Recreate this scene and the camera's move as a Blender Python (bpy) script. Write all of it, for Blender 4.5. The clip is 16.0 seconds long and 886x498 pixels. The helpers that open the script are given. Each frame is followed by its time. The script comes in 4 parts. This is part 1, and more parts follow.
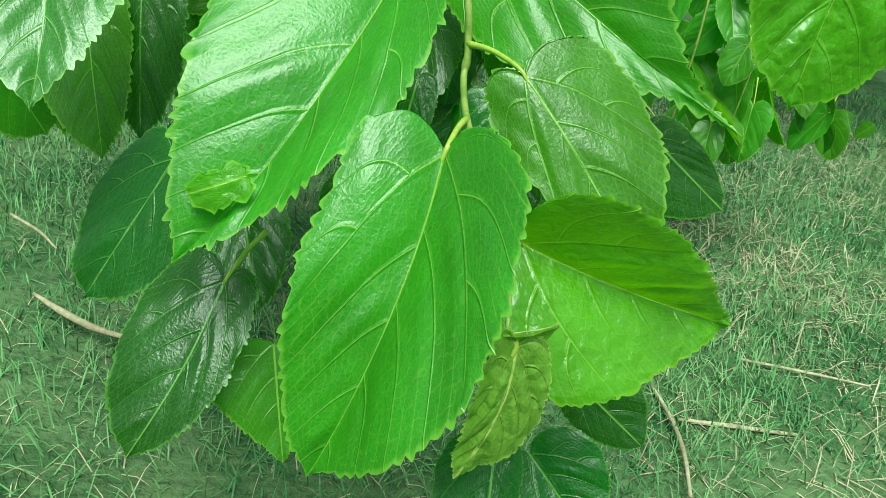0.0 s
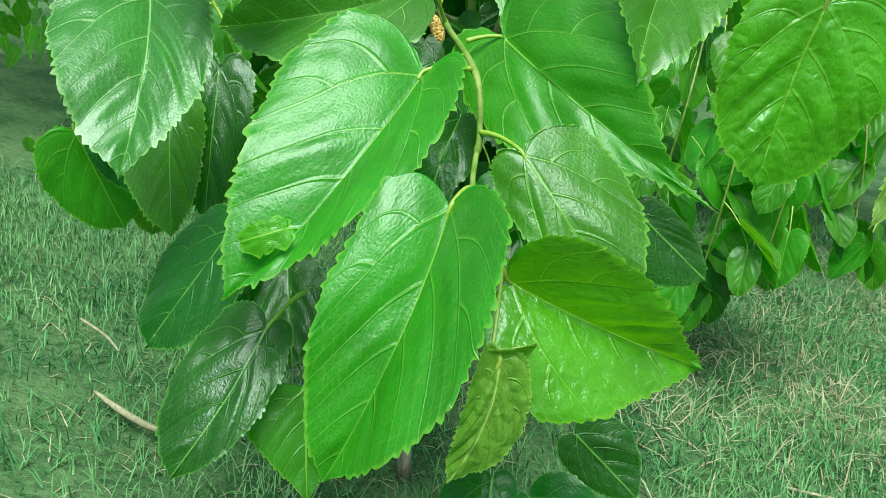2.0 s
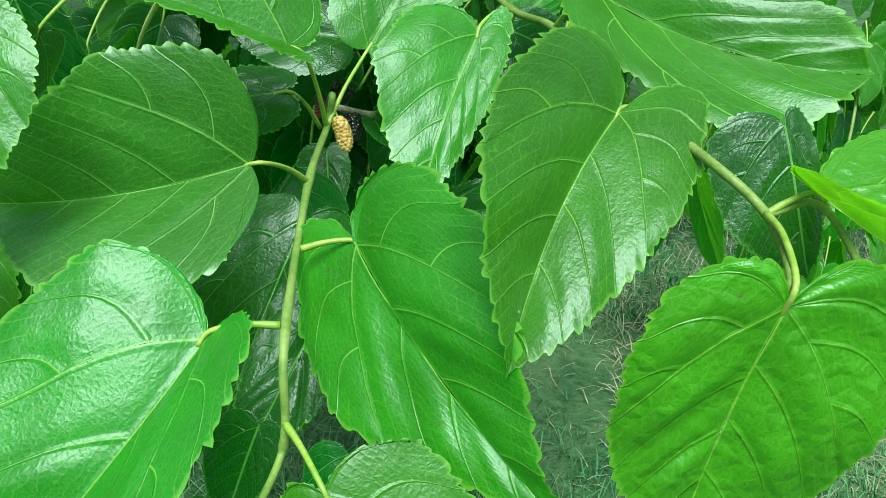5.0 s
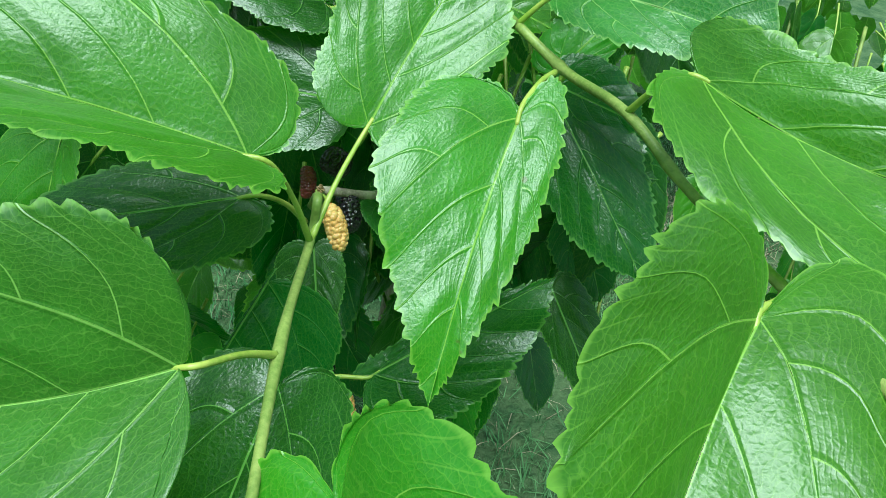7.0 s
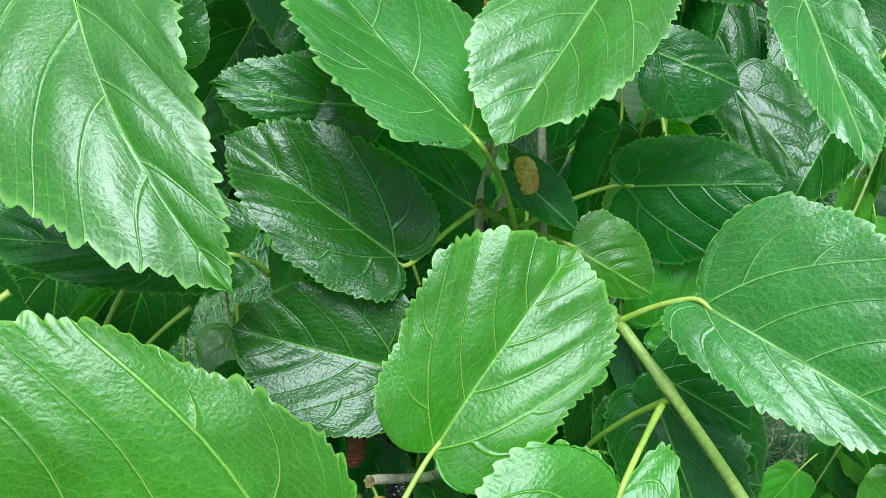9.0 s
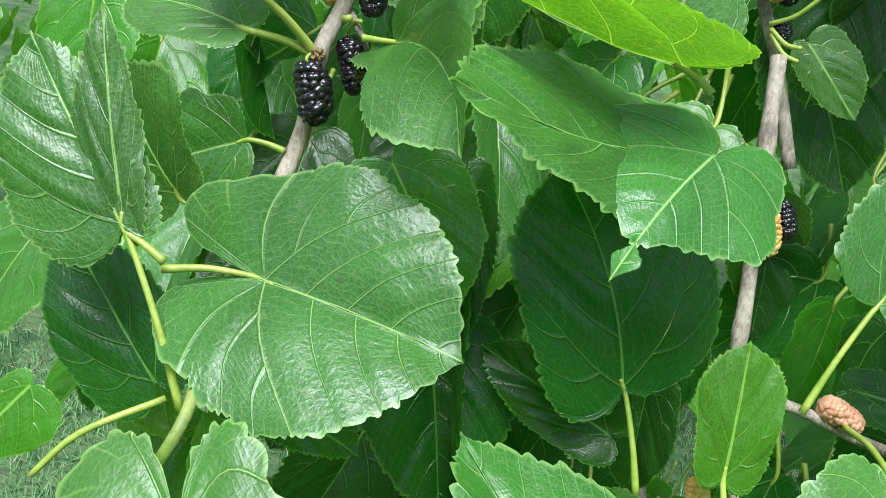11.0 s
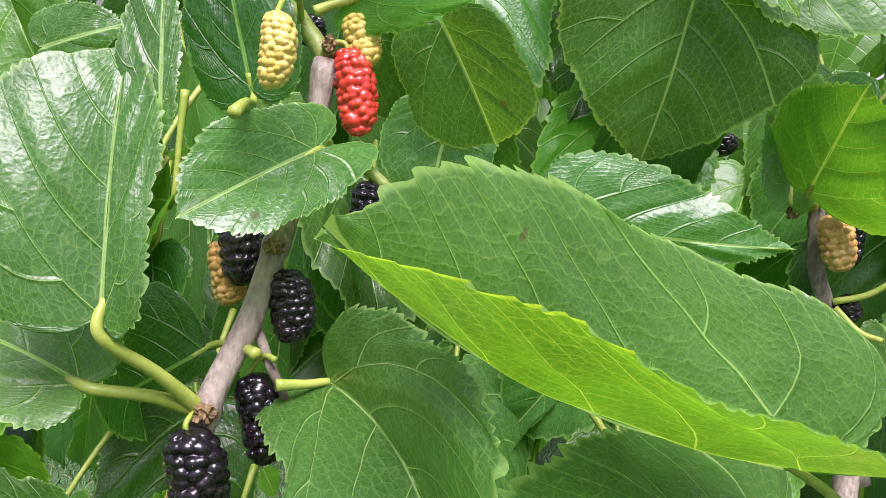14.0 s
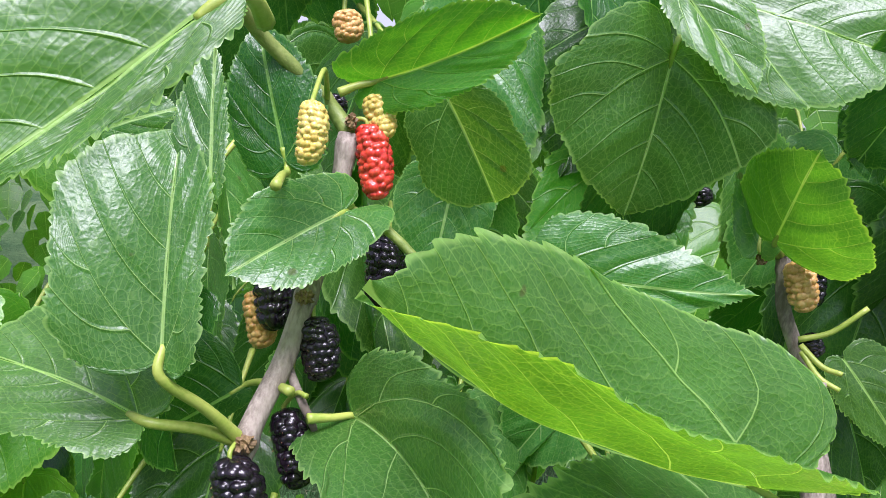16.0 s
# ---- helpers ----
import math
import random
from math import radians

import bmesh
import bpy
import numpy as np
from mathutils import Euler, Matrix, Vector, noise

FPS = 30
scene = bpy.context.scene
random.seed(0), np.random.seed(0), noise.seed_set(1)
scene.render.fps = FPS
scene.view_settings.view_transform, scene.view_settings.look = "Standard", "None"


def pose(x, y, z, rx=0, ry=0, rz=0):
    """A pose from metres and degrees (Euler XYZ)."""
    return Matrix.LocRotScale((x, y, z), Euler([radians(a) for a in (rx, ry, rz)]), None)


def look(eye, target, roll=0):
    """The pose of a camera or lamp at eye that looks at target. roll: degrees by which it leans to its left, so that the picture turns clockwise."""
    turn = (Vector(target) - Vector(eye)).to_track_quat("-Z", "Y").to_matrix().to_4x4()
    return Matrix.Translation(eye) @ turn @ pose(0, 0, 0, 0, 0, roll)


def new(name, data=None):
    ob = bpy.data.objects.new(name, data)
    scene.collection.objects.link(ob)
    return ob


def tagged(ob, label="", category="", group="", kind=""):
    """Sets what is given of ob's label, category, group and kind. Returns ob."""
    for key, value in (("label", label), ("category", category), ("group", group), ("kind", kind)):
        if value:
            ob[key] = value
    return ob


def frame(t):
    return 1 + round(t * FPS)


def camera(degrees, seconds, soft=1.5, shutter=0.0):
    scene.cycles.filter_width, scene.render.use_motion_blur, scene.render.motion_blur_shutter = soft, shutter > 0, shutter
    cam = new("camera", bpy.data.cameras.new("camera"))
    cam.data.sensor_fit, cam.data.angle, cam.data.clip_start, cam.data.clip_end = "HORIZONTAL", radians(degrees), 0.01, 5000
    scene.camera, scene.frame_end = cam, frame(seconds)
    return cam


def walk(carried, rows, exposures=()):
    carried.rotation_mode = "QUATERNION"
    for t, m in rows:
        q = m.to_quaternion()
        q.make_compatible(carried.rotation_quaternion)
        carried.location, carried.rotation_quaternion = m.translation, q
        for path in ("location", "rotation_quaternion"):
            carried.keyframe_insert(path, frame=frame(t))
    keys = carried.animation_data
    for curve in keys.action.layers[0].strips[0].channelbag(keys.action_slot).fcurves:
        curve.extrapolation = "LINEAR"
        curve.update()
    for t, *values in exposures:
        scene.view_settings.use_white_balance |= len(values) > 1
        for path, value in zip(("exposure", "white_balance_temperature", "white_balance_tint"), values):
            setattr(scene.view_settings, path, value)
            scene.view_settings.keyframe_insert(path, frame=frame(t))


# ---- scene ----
cam = camera(57.7, 16.0, soft=0.8)
# seconds, eye in metres, turn in degrees
ROWS = [
    (0, 0.0001, 0.0000, 0.8366, 59.76, -4.94, 2.87),
    (0.5, 0.0253, -0.0056, 0.8524, 58.42, -4.84, 4.85),
    (1, 0.0415, -0.0246, 0.8523, 58.22, -4.59, 6.90),
    (1.5, 0.0383, -0.0509, 0.8386, 63.85, -4.66, 7.23),
    (2, 0.0286, -0.0696, 0.8275, 69.24, -4.63, 7.03),
    (2.5, 0.0566, -0.0771, 0.8716, 69.66, -4.32, 7.70),
    (3, 0.0912, -0.0569, 0.9113, 69.25, -3.82, 8.75),
    (3.2, 0.1024, -0.0420, 0.9175, 69.20, -4.02, 9.23),
    (5.3, 0.0919, 0.1615, 0.9324, 63.58, -4.22, 11.03),
    (5.5, 0.0881, 0.1771, 0.9314, 63.15, -4.21, 11.33),
    (6, 0.0789, 0.2191, 0.9335, 62.67, -3.88, 11.28),
    (6.5, 0.0711, 0.2631, 0.9457, 61.82, -3.68, 11.00),
    (7, 0.0577, 0.2907, 0.9547, 61.71, -4.25, 11.45),
    (7.5, 0.0332, 0.3276, 0.9553, 61.06, -5.83, 12.96),
    (8, 0.0239, 0.3515, 0.9628, 60.44, -6.14, 14.62),
    (8.5, 0.0173, 0.3647, 0.9943, 61.00, -7.05, 15.17),
    (9, 0.0048, 0.3980, 1.0441, 62.26, -7.97, 16.67),
    (9.5, -0.0124, 0.4359, 1.0923, 64.88, -8.17, 19.01),
    (10, -0.0454, 0.4630, 1.1231, 67.49, -7.46, 19.52),
    (10.2, -0.0613, 0.4757, 1.1359, 67.78, -7.36, 19.59),
    (12.3, -0.1839, 0.6080, 1.1640, 72.86, -9.25, 14.45),
    (12.5, -0.1874, 0.6226, 1.1654, 73.02, -9.53, 14.04),
    (13, -0.1957, 0.6405, 1.1893, 72.29, -10.52, 12.95),
    (13.5, -0.1929, 0.6510, 1.2013, 74.39, -9.65, 12.51),
    (14, -0.1890, 0.6579, 1.2099, 76.34, -8.68, 11.59),
    (14.5, -0.1880, 0.6478, 1.2188, 77.56, -8.06, 10.94),
    (15, -0.1889, 0.6425, 1.2198, 78.19, -7.70, 10.99),
    (15.5, -0.1918, 0.6310, 1.2217, 78.10, -8.33, 11.16),
    (16, -0.1890, 0.6254, 1.2224, 78.71, -8.40, 11.10),
]
walk(cam, [(t, pose(x, y, z, rx, ry, rz)) for t, x, y, z, rx, ry, rz in ROWS],
     exposures=[(0, 0.97, 6100, -20), (5.5, 0.95, 5550, -20), (8.0, 1.0, 5500, -4), (10.2, 1.07, 5400, -4), (12.3, 1.2, 6400, 39), (16, 1.12, 5750, 31)])

# ---- light ----
SUN_HEIGHT, SUN_TURN = 66, 172
world = bpy.data.worlds.new("overcast_sky")
scene.world = world
world.use_nodes = True
wn = world.node_tree
sky = wn.nodes.new("ShaderNodeTexSky")
sky.sky_type, sky.sun_disc = "NISHITA", False
sky.sun_elevation, sky.sun_rotation = radians(SUN_HEIGHT), radians(SUN_TURN)
sky.air_density, sky.dust_density = 1.0, 1.0
haze = wn.nodes.new("ShaderNodeHueSaturation")
haze.inputs["Saturation"].default_value = 0.35
wn.links.new(sky.outputs[0], haze.inputs["Color"])
wn.links.new(haze.outputs[0], wn.nodes["Background"].inputs[0])
wn.nodes["Background"].inputs[1].default_value = 0.068
lamp = bpy.data.lights.new("sun", "SUN")
lamp.energy, lamp.angle, lamp.color = 3.35, radians(36), (1.0, 0.96, 0.9)
sun = new("sun", lamp)
a, h = radians(SUN_TURN), radians(SUN_HEIGHT)
sun.matrix_world = look((math.sin(a) * math.cos(h) * 5, math.cos(a) * math.cos(h) * 5, math.sin(h) * 5), (0, 0, 0))

# ---- materials ----
def material(name):
    m = bpy.data.materials.new(name)
    m.use_nodes = True
    m.node_tree.nodes.clear()
    return m, m.node_tree


class Nodes:
    """Short hand for node trees."""

    def __init__(self, tree):
        self.tree = tree

    def add(self, kind, **values):
        n = self.tree.nodes.new("ShaderNode" + kind)
        for key, value in values.items():
            if key == "op":
                n.operation = value
            elif key == "blend":
                n.data_type, n.blend_type = "RGBA", value
            elif key == "feature":
                n.feature = value
            elif key == "layer":
                n.uv_map = value
        return n

    def put(self, socket, value):
        if hasattr(value, "is_output"):
            self.tree.links.new(value, socket)
        else:
            socket.default_value = value

    def math(self, op, a, b=0.0, clamp=False):
        n = self.add("Math", op=op)
        n.use_clamp = clamp
        self.put(n.inputs[0], a)
        self.put(n.inputs[1], b)
        return n.outputs[0]

    def step(self, value, lo, hi, a=0.0, b=1.0):
        n = self.add("MapRange")
        n.interpolation_type = "SMOOTHSTEP"
        for i, v in enumerate((value, lo, hi, a, b)):
            self.put(n.inputs[i], v)
        return n.outputs[0]

    def mix(self, fac, a, b, blend="MIX"):
        n = self.add("Mix", blend=blend)
        self.put(n.inputs[0], fac)
        self.put(n.inputs[6], a)
        self.put(n.inputs[7], b)
        return n.outputs[2]

    def noise(self, vector, scale, detail=3.0, rough=0.55):
        n = self.add("TexNoise")
        self.put(n.inputs["Vector"], vector)
        n.inputs["Scale"].default_value, n.inputs["Detail"].default_value, n.inputs["Roughness"].default_value = scale, detail, rough
        return n.outputs[0]

    def bump(self, height, strength, distance, normal=None):
        n = self.add("Bump")
        n.inputs["Strength"].default_value, n.inputs["Distance"].default_value = strength, distance
        self.put(n.inputs["Height"], height)
        if normal:
            self.put(n.inputs["Normal"], normal)
        return n.outputs[0]

    def surface(self, shader):
        self.tree.links.new(shader, self.add("OutputMaterial").inputs[0])


VEINS = 4.6


def leaf_material(name, blade, vein, glow, gloss=0.3, relief=1.0, net_share=0.11, shine=0.35, rugose=0.06):
    """A mulberry leaf: pale veins, fine network, glossy skin, light passing through it."""
    m, tree = material(name)
    k = Nodes(tree)
    uv = k.add("SeparateXYZ")
    tree.links.new(k.add("UVMap", layer="vein").outputs[0], uv.inputs[0])
    q, r = uv.outputs[0], uv.outputs[1]
    flat = k.add("UVMap", layer="metres").outputs[0]
    at = k.add("SeparateXYZ")
    tree.links.new(flat, at.inputs[0])
    rnd = k.add("ObjectInfo").outputs["Random"]
    # side veins: the distance from the nearest one, in metres
    phase = k.math("MULTIPLY", q, VEINS)
    near = k.math("ABSOLUTE", k.math("SUBTRACT", k.math("FRACT", k.math("ADD", phase, 0.5)), 0.5))
    near = k.math("MULTIPLY", near, 0.12 / VEINS * 0.6)
    outer = k.math("ADD", k.math("MULTIPLY", r, 0.03), k.math("MULTIPLY", k.math("GREATER_THAN", q, -0.0001), 1.0))
    near = k.math("MINIMUM", near, outer)
    width = k.step(r, 0.0, 1.0, 0.00018, 0.00006)
    side = k.step(k.math("DIVIDE", near, width), 0.5, 1.25, 1.0, 0.0)
    wide = k.step(k.math("DIVIDE", near, width), 0.4, 7.0, 1.0, 0.0)
    mid_d = k.math("ABSOLUTE", at.outputs[0])
    mid_w = k.step(at.outputs[1], 0.0, 0.13, 0.00058, 0.00018)
    mid = k.step(k.math("DIVIDE", mid_d, mid_w), 0.6, 1.2, 1.0, 0.0)
    mid_wide = k.step(k.math("DIVIDE", mid_d, mid_w), 0.4, 5.0, 1.0, 0.0)
    twin = k.math("ABSOLUTE", k.math("SUBTRACT", k.math("FRACT", k.math("ADD", k.math("MULTIPLY", phase, 3.0), 0.5)), 0.5))
    twin = k.step(k.math("MULTIPLY", twin, 0.12 / VEINS * 0.2), 0.00012, 0.00026, 1.0, 0.0)
    twin = k.math("MULTIPLY", twin, k.step(r, 0.5, 0.85, 0.0, 0.25))
    # rungs between the side veins
    warp = k.math("MULTIPLY", k.noise(flat, 90, 2), 2.6)
    rung = k.math("ADD", k.math("MULTIPLY", r, 11.0), k.math("ADD", warp, k.math("MULTIPLY", k.math("FLOOR", phase), 0.37)))
    rung = k.math("ABSOLUTE", k.math("SUBTRACT", k.math("FRACT", rung), 0.5))
    ladder = k.step(rung, 0.02, 0.075, 1.0, 0.0)
    furrow = k.step(rung, 0.0, 0.28, 1.0, 0.0)
    main = k.math("MAXIMUM", k.math("MAXIMUM", k.math("MULTIPLY", side, 0.85), twin), mid)
    groove = k.math("MAXIMUM", wide, mid_wide)
    # small veins between them
    net = k.add("TexVoronoi", feature="DISTANCE_TO_EDGE")
    k.put(net.inputs["Vector"], flat)
    net.inputs["Scale"].default_value = 380
    fine = k.step(net.outputs[0], 0.0, 0.07, 1.0, 0.0)
    net2 = k.add("TexVoronoi", feature="DISTANCE_TO_EDGE")
    k.put(net2.inputs["Vector"], flat)
    net2.inputs["Scale"].default_value = 760
    finest = k.step(net2.outputs[0], 0.0, 0.25, 1.0, 0.0)
    place = k.add("TexCoord").outputs["Object"]
    blotch = k.noise(place, 28, 4)
    speck = k.noise(place, 260, 2)
    colour = k.mix(k.step(blotch, 0.3, 0.7), (*[c * 0.82 for c in blade], 1), (*[c * 1.15 for c in blade], 1))
    hue = k.add("HueSaturation")
    k.put(hue.inputs["Hue"], k.math("ADD", 0.488, k.math("MULTIPLY", rnd, 0.022)))
    k.put(hue.inputs["Value"], k.math("ADD", 0.82, k.math("MULTIPLY", rnd, 0.36)))
    k.put(hue.inputs["Color"], colour)
    colour = hue.outputs[0]
    colour = k.mix(k.math("MULTIPLY", fine, net_share), colour, (*vein, 1))
    colour = k.mix(k.math("MULTIPLY", finest, 0.05), colour, (*vein, 1))
    colour = k.mix(k.math("MULTIPLY", ladder, 0.13), colour, (*vein, 1))
    colour = k.mix(k.math("MULTIPLY", main, 0.85), colour, (*vein, 1))
    colour = k.mix(k.step(r, 0.972, 0.995, 0.0, 0.4), colour, (*vein, 1))
    spots = k.step(k.noise(place, 95, 2), 0.74, 0.79)
    colour = k.mix(k.math("MULTIPLY", spots, 0.5), colour, (0.05, 0.03, 0.008, 1))
    height = k.math("SUBTRACT", k.math("MULTIPLY", speck, 0.12), k.math("ADD", k.math("MULTIPLY", groove, 0.9), k.math("MULTIPLY", furrow, 0.10)))
    cell = k.math("ADD", k.math("MULTIPLY", k.step(net.outputs[0], 0.0, 0.42), 0.20), k.math("MULTIPLY", k.step(net2.outputs[0], 0.0, 0.4), 0.08))
    height = k.math("ADD", height, k.math("MULTIPLY", cell, k.step(blotch, 0.25, 0.65, 0.45, 1.2)))
    # swollen cells between the small veins
    swell = k.add("TexVoronoi", feature="DISTANCE_TO_EDGE")
    k.put(swell.inputs["Vector"], flat)
    swell.inputs["Scale"].default_value = 125
    swollen = k.bump(k.step(swell.outputs[0], 0.0, 0.5), min(1.0, rugose), 0.0022)
    normal = k.bump(height, 0.5 * relief, 0.0007, swollen)
    p = k.add("BsdfPrincipled")
    k.put(p.inputs["Base Color"], colour)
    k.put(p.inputs["Normal"], normal)
    k.put(p.inputs["Roughness"], k.math("ADD", gloss, k.math("MULTIPLY", blotch, 0.16)))
    p.inputs["Specular IOR Level"].default_value = shine
    through_leaf = k.add("BsdfTranslucent")
    k.put(through_leaf.inputs["Color"], k.mix(k.math("MULTIPLY", main, 0.5), k.mix(1.0, colour, (*glow, 1), "MULTIPLY"), (*[c * 0.5 for c in vein], 1)))
    both = k.add("AddShader")
    tree.links.new(p.outputs[0], both.inputs[0])
    tree.links.new(through_leaf.outputs[0], both.inputs[1])
    k.surface(both.outputs[0])
    return m


def plain_material(name, low, high, scale, roughness, bump=0.0, bump_scale=None, stretch=(1, 1, 1), specular=0.5, depth=0.001, coat=0.0, under=0.0):
    """Two colours in noise at two scales, with relief."""
    m, tree = material(name)
    k = Nodes(tree)
    mapping = k.add("Mapping")
    tree.links.new(k.add("TexCoord").outputs["Object"], mapping.inputs[0])
    mapping.inputs["Scale"].default_value = stretch
    v = mapping.outputs[0]
    big, small = k.noise(v, scale, 4), k.noise(v, scale * 9, 3)
    fac = k.step(k.math("ADD", k.math("MULTIPLY", big, 0.65), k.math("MULTIPLY", small, 0.35)), 0.36, 0.64)
    p = k.add("BsdfPrincipled")
    k.put(p.inputs["Base Color"], k.mix(fac, (*low, 1), (*high, 1)))
    p.inputs["Roughness"].default_value = roughness
    p.inputs["Specular IOR Level"].default_value = specular
    p.inputs["Coat Weight"].default_value = coat
    if under:
        p.inputs["Subsurface Weight"].default_value = under
        p.inputs["Subsurface Radius"].default_value = (0.004, 0.002, 0.001)
        p.inputs["Subsurface Scale"].default_value = 0.5
    if bump:
        k.put(p.inputs["Normal"], k.bump(k.noise(v, bump_scale or scale * 6, 4), bump, depth))
    k.surface(p.outputs[0])
    return m


LEAF = leaf_material("leaf_green", (0.031, 0.128, 0.004), (0.19, 0.33, 0.05), (1.9, 1.7, 0.35), 0.27, shine=0.45)
# Dark leaf green, lowered further to stand in for shade between the leaves.
LEAF_DARK_SHADED = leaf_material("leaf_dark_shaded_green", (0.009, 0.057, 0.0045), (0.12, 0.25, 0.05), (2.0, 1.7, 0.4), 0.22, 1.2, shine=0.4)
LEAF_MATT = leaf_material("leaf_matt_green", (0.024, 0.100, 0.011), (0.23, 0.36, 0.12), (2.4, 1.9, 0.5), 0.27, 1.0, 0.14, 0.55)
LEAF_SHEEN = leaf_material("leaf_pale_sheen", (0.030, 0.112, 0.010), (0.22, 0.36, 0.09), (2.6, 2.2, 0.3), 0.31, 1.0, 0.11, 0.62)
LEAF_YOUNG = leaf_material("leaf_young_green", (0.056, 0.175, 0.004), (0.19, 0.33, 0.04), (2.0, 1.6, 0.35), 0.25, 1.3, shine=0.5, rugose=0.3)
LEAF_BUD = leaf_material("leaf_unfolding_pale", (0.10, 0.20, 0.02), (0.34, 0.40, 0.12), (1.2, 1.1, 0.5), 0.4, 1.8, 0.12, 0.4, 0.4)
PETIOLE = plain_material("petiole_yellow_green", (0.22, 0.33, 0.035), (0.38, 0.45, 0.085), 60, 0.42, 0.2, 900, (1, 1, 1), 0.5, 0.0004)
STEM_GREEN = plain_material("stem_green", (0.13, 0.20, 0.035), (0.26, 0.32, 0.08), 50, 0.5, 0.4, 700, (1, 1, 1), 0.4, 0.0006)
BARK = plain_material("bark_grey_brown", (0.17, 0.14, 0.11), (0.44, 0.38, 0.31), 90, 0.8, 0.8, 420, (1, 1, 0.35), 0.3, 0.0014)
BUD = plain_material("bud_scale_brown", (0.10, 0.06, 0.025), (0.28, 0.19, 0.08), 200, 0.7)
RIPE = plain_material("ripe_black_fruit", (0.004, 0.003, 0.005), (0.012, 0.006, 0.012), 120, 0.27, coat=0.25)
RED = plain_material("red_fruit", (0.52, 0.03, 0.02), (0.72, 0.085, 0.035), 120, 0.25, coat=0.3, under=0.2)
YELLOW = plain_material("pale_yellow_fruit", (0.58, 0.45, 0.08), (0.78, 0.66, 0.20), 120, 0.35, under=0.2)
PALE = plain_material("pale_orange_fruit", (0.50, 0.27, 0.07), (0.72, 0.47, 0.17), 120, 0.4, under=0.2)
STYLE = plain_material("dry_style", (0.10, 0.04, 0.02), (0.25, 0.12, 0.05), 300, 0.8)
EARTH = plain_material("earth_under_grass", (0.04, 0.09, 0.035), (0.11, 0.17, 0.075), 5, 0.95, 0.8, 60, (1, 1, 1), 0.1, 0.02)
GRASS = plain_material("grass_blade", (0.05, 0.17, 0.05), (0.17, 0.32, 0.12), 3, 0.55, specular=0.3)
STRAW = plain_material("dry_straw", (0.24, 0.21, 0.13), (0.48, 0.42, 0.29), 12, 0.8, specular=0.2)

PINK = plain_material("pink_fruit", (0.50, 0.22, 0.13), (0.68, 0.40, 0.24), 120, 0.4, under=0.2)
DARKRED = plain_material("dark_red_fruit", (0.10, 0.008, 0.01), (0.20, 0.02, 0.02), 120, 0.28, coat=0.3)

# ---- builders ----
def mesh_object(name, verts, faces, mat, parent=None, smooth=True):
    me = bpy.data.meshes.new(name)
    me.from_pydata([tuple(v) for v in verts], [], faces)
    me.materials.append(mat)
    if smooth:
        me.shade_smooth()
    ob = new(name, me)
    if parent:
        under(ob, parent)
    return ob


def under(ob, parent):
    """Makes ob a part of parent, with its own pose still in the world's metres."""
    grand = parent
    chain = Matrix()
    while grand:
        chain = grand.matrix_parent_inverse @ grand.matrix_basis @ chain if grand.parent else grand.matrix_basis @ chain
        grand = grand.parent
    ob.parent = parent
    ob.matrix_parent_inverse = chain.inverted()


def smooth_line(points, n):
    """n points along a smooth curve through the given ones."""
    p = np.array(points, float)
    p = np.vstack([2 * p[0] - p[1], p, 2 * p[-1] - p[-2]])
    out = []
    for s in np.linspace(0, len(p) - 3 - 1e-9, n):
        i, f = int(s), s - int(s)
        a, b, c, d = p[i : i + 4]
        out.append(0.5 * (2 * b + (c - a) * f + (2 * a - 5 * b + 4 * c - d) * f * f + (3 * b - a - 3 * c + d) * f**3))
    return np.array(out)


def tube(name, points, radii, mat, parent=None, sides=8, per=6, knobs=()):
    """A round twig through points. knobs: swellings as (share of the length, radius factor, spread)."""
    n = max(3, (len(points) - 1) * per + 1)
    line = smooth_line(points, n)
    size = np.interp(np.linspace(0, 1, n), np.linspace(0, 1, len(radii)), radii)
    for at, factor, spread in knobs:
        size = size * (1 + (factor - 1) * np.exp(-(((np.linspace(0, 1, n) - at) / spread) ** 2)))
    ways = np.gradient(line, axis=0)
    ways /= np.linalg.norm(ways, axis=1)[:, None] + 1e-12
    side = np.cross(ways[0], (0.3, 0.9, 0.4))
    verts, faces = [], []
    for p, w, s in zip(line, ways, size):
        side = side - w * (side @ w)
        side /= np.linalg.norm(side) + 1e-12
        other = np.cross(w, side)
        for k in range(sides):
            a = 2 * math.pi * k / sides
            verts.append(p + s * (math.cos(a) * side + math.sin(a) * other))
    for i in range(n - 1):
        for k in range(sides):
            j = (k + 1) % sides
            faces.append((i * sides + k, i * sides + j, (i + 1) * sides + j, (i + 1) * sides + k))
    faces.append(tuple(range(sides))[::-1])
    faces.append(tuple(range((n - 1) * sides, n * sides)))
    return mesh_object(name, verts, faces, mat, parent)


OUTLINE = [(0, 0), (0.05, -0.032), (0.17, -0.066), (0.38, -0.082), (0.62, -0.066), (0.83, -0.005), (0.96, 0.12), (1.0, 0.27), (0.965, 0.43),
           (0.86, 0.59), (0.68, 0.735), (0.43, 0.855), (0.18, 0.93), (0.07, 0.965), (0.025, 0.985), (0, 1.0)]
ACROSS = np.array([0, 0.04, 0.13, 0.24, 0.36, 0.48, 0.6, 0.71, 0.81, 0.89, 0.95, 0.978, 1.0])


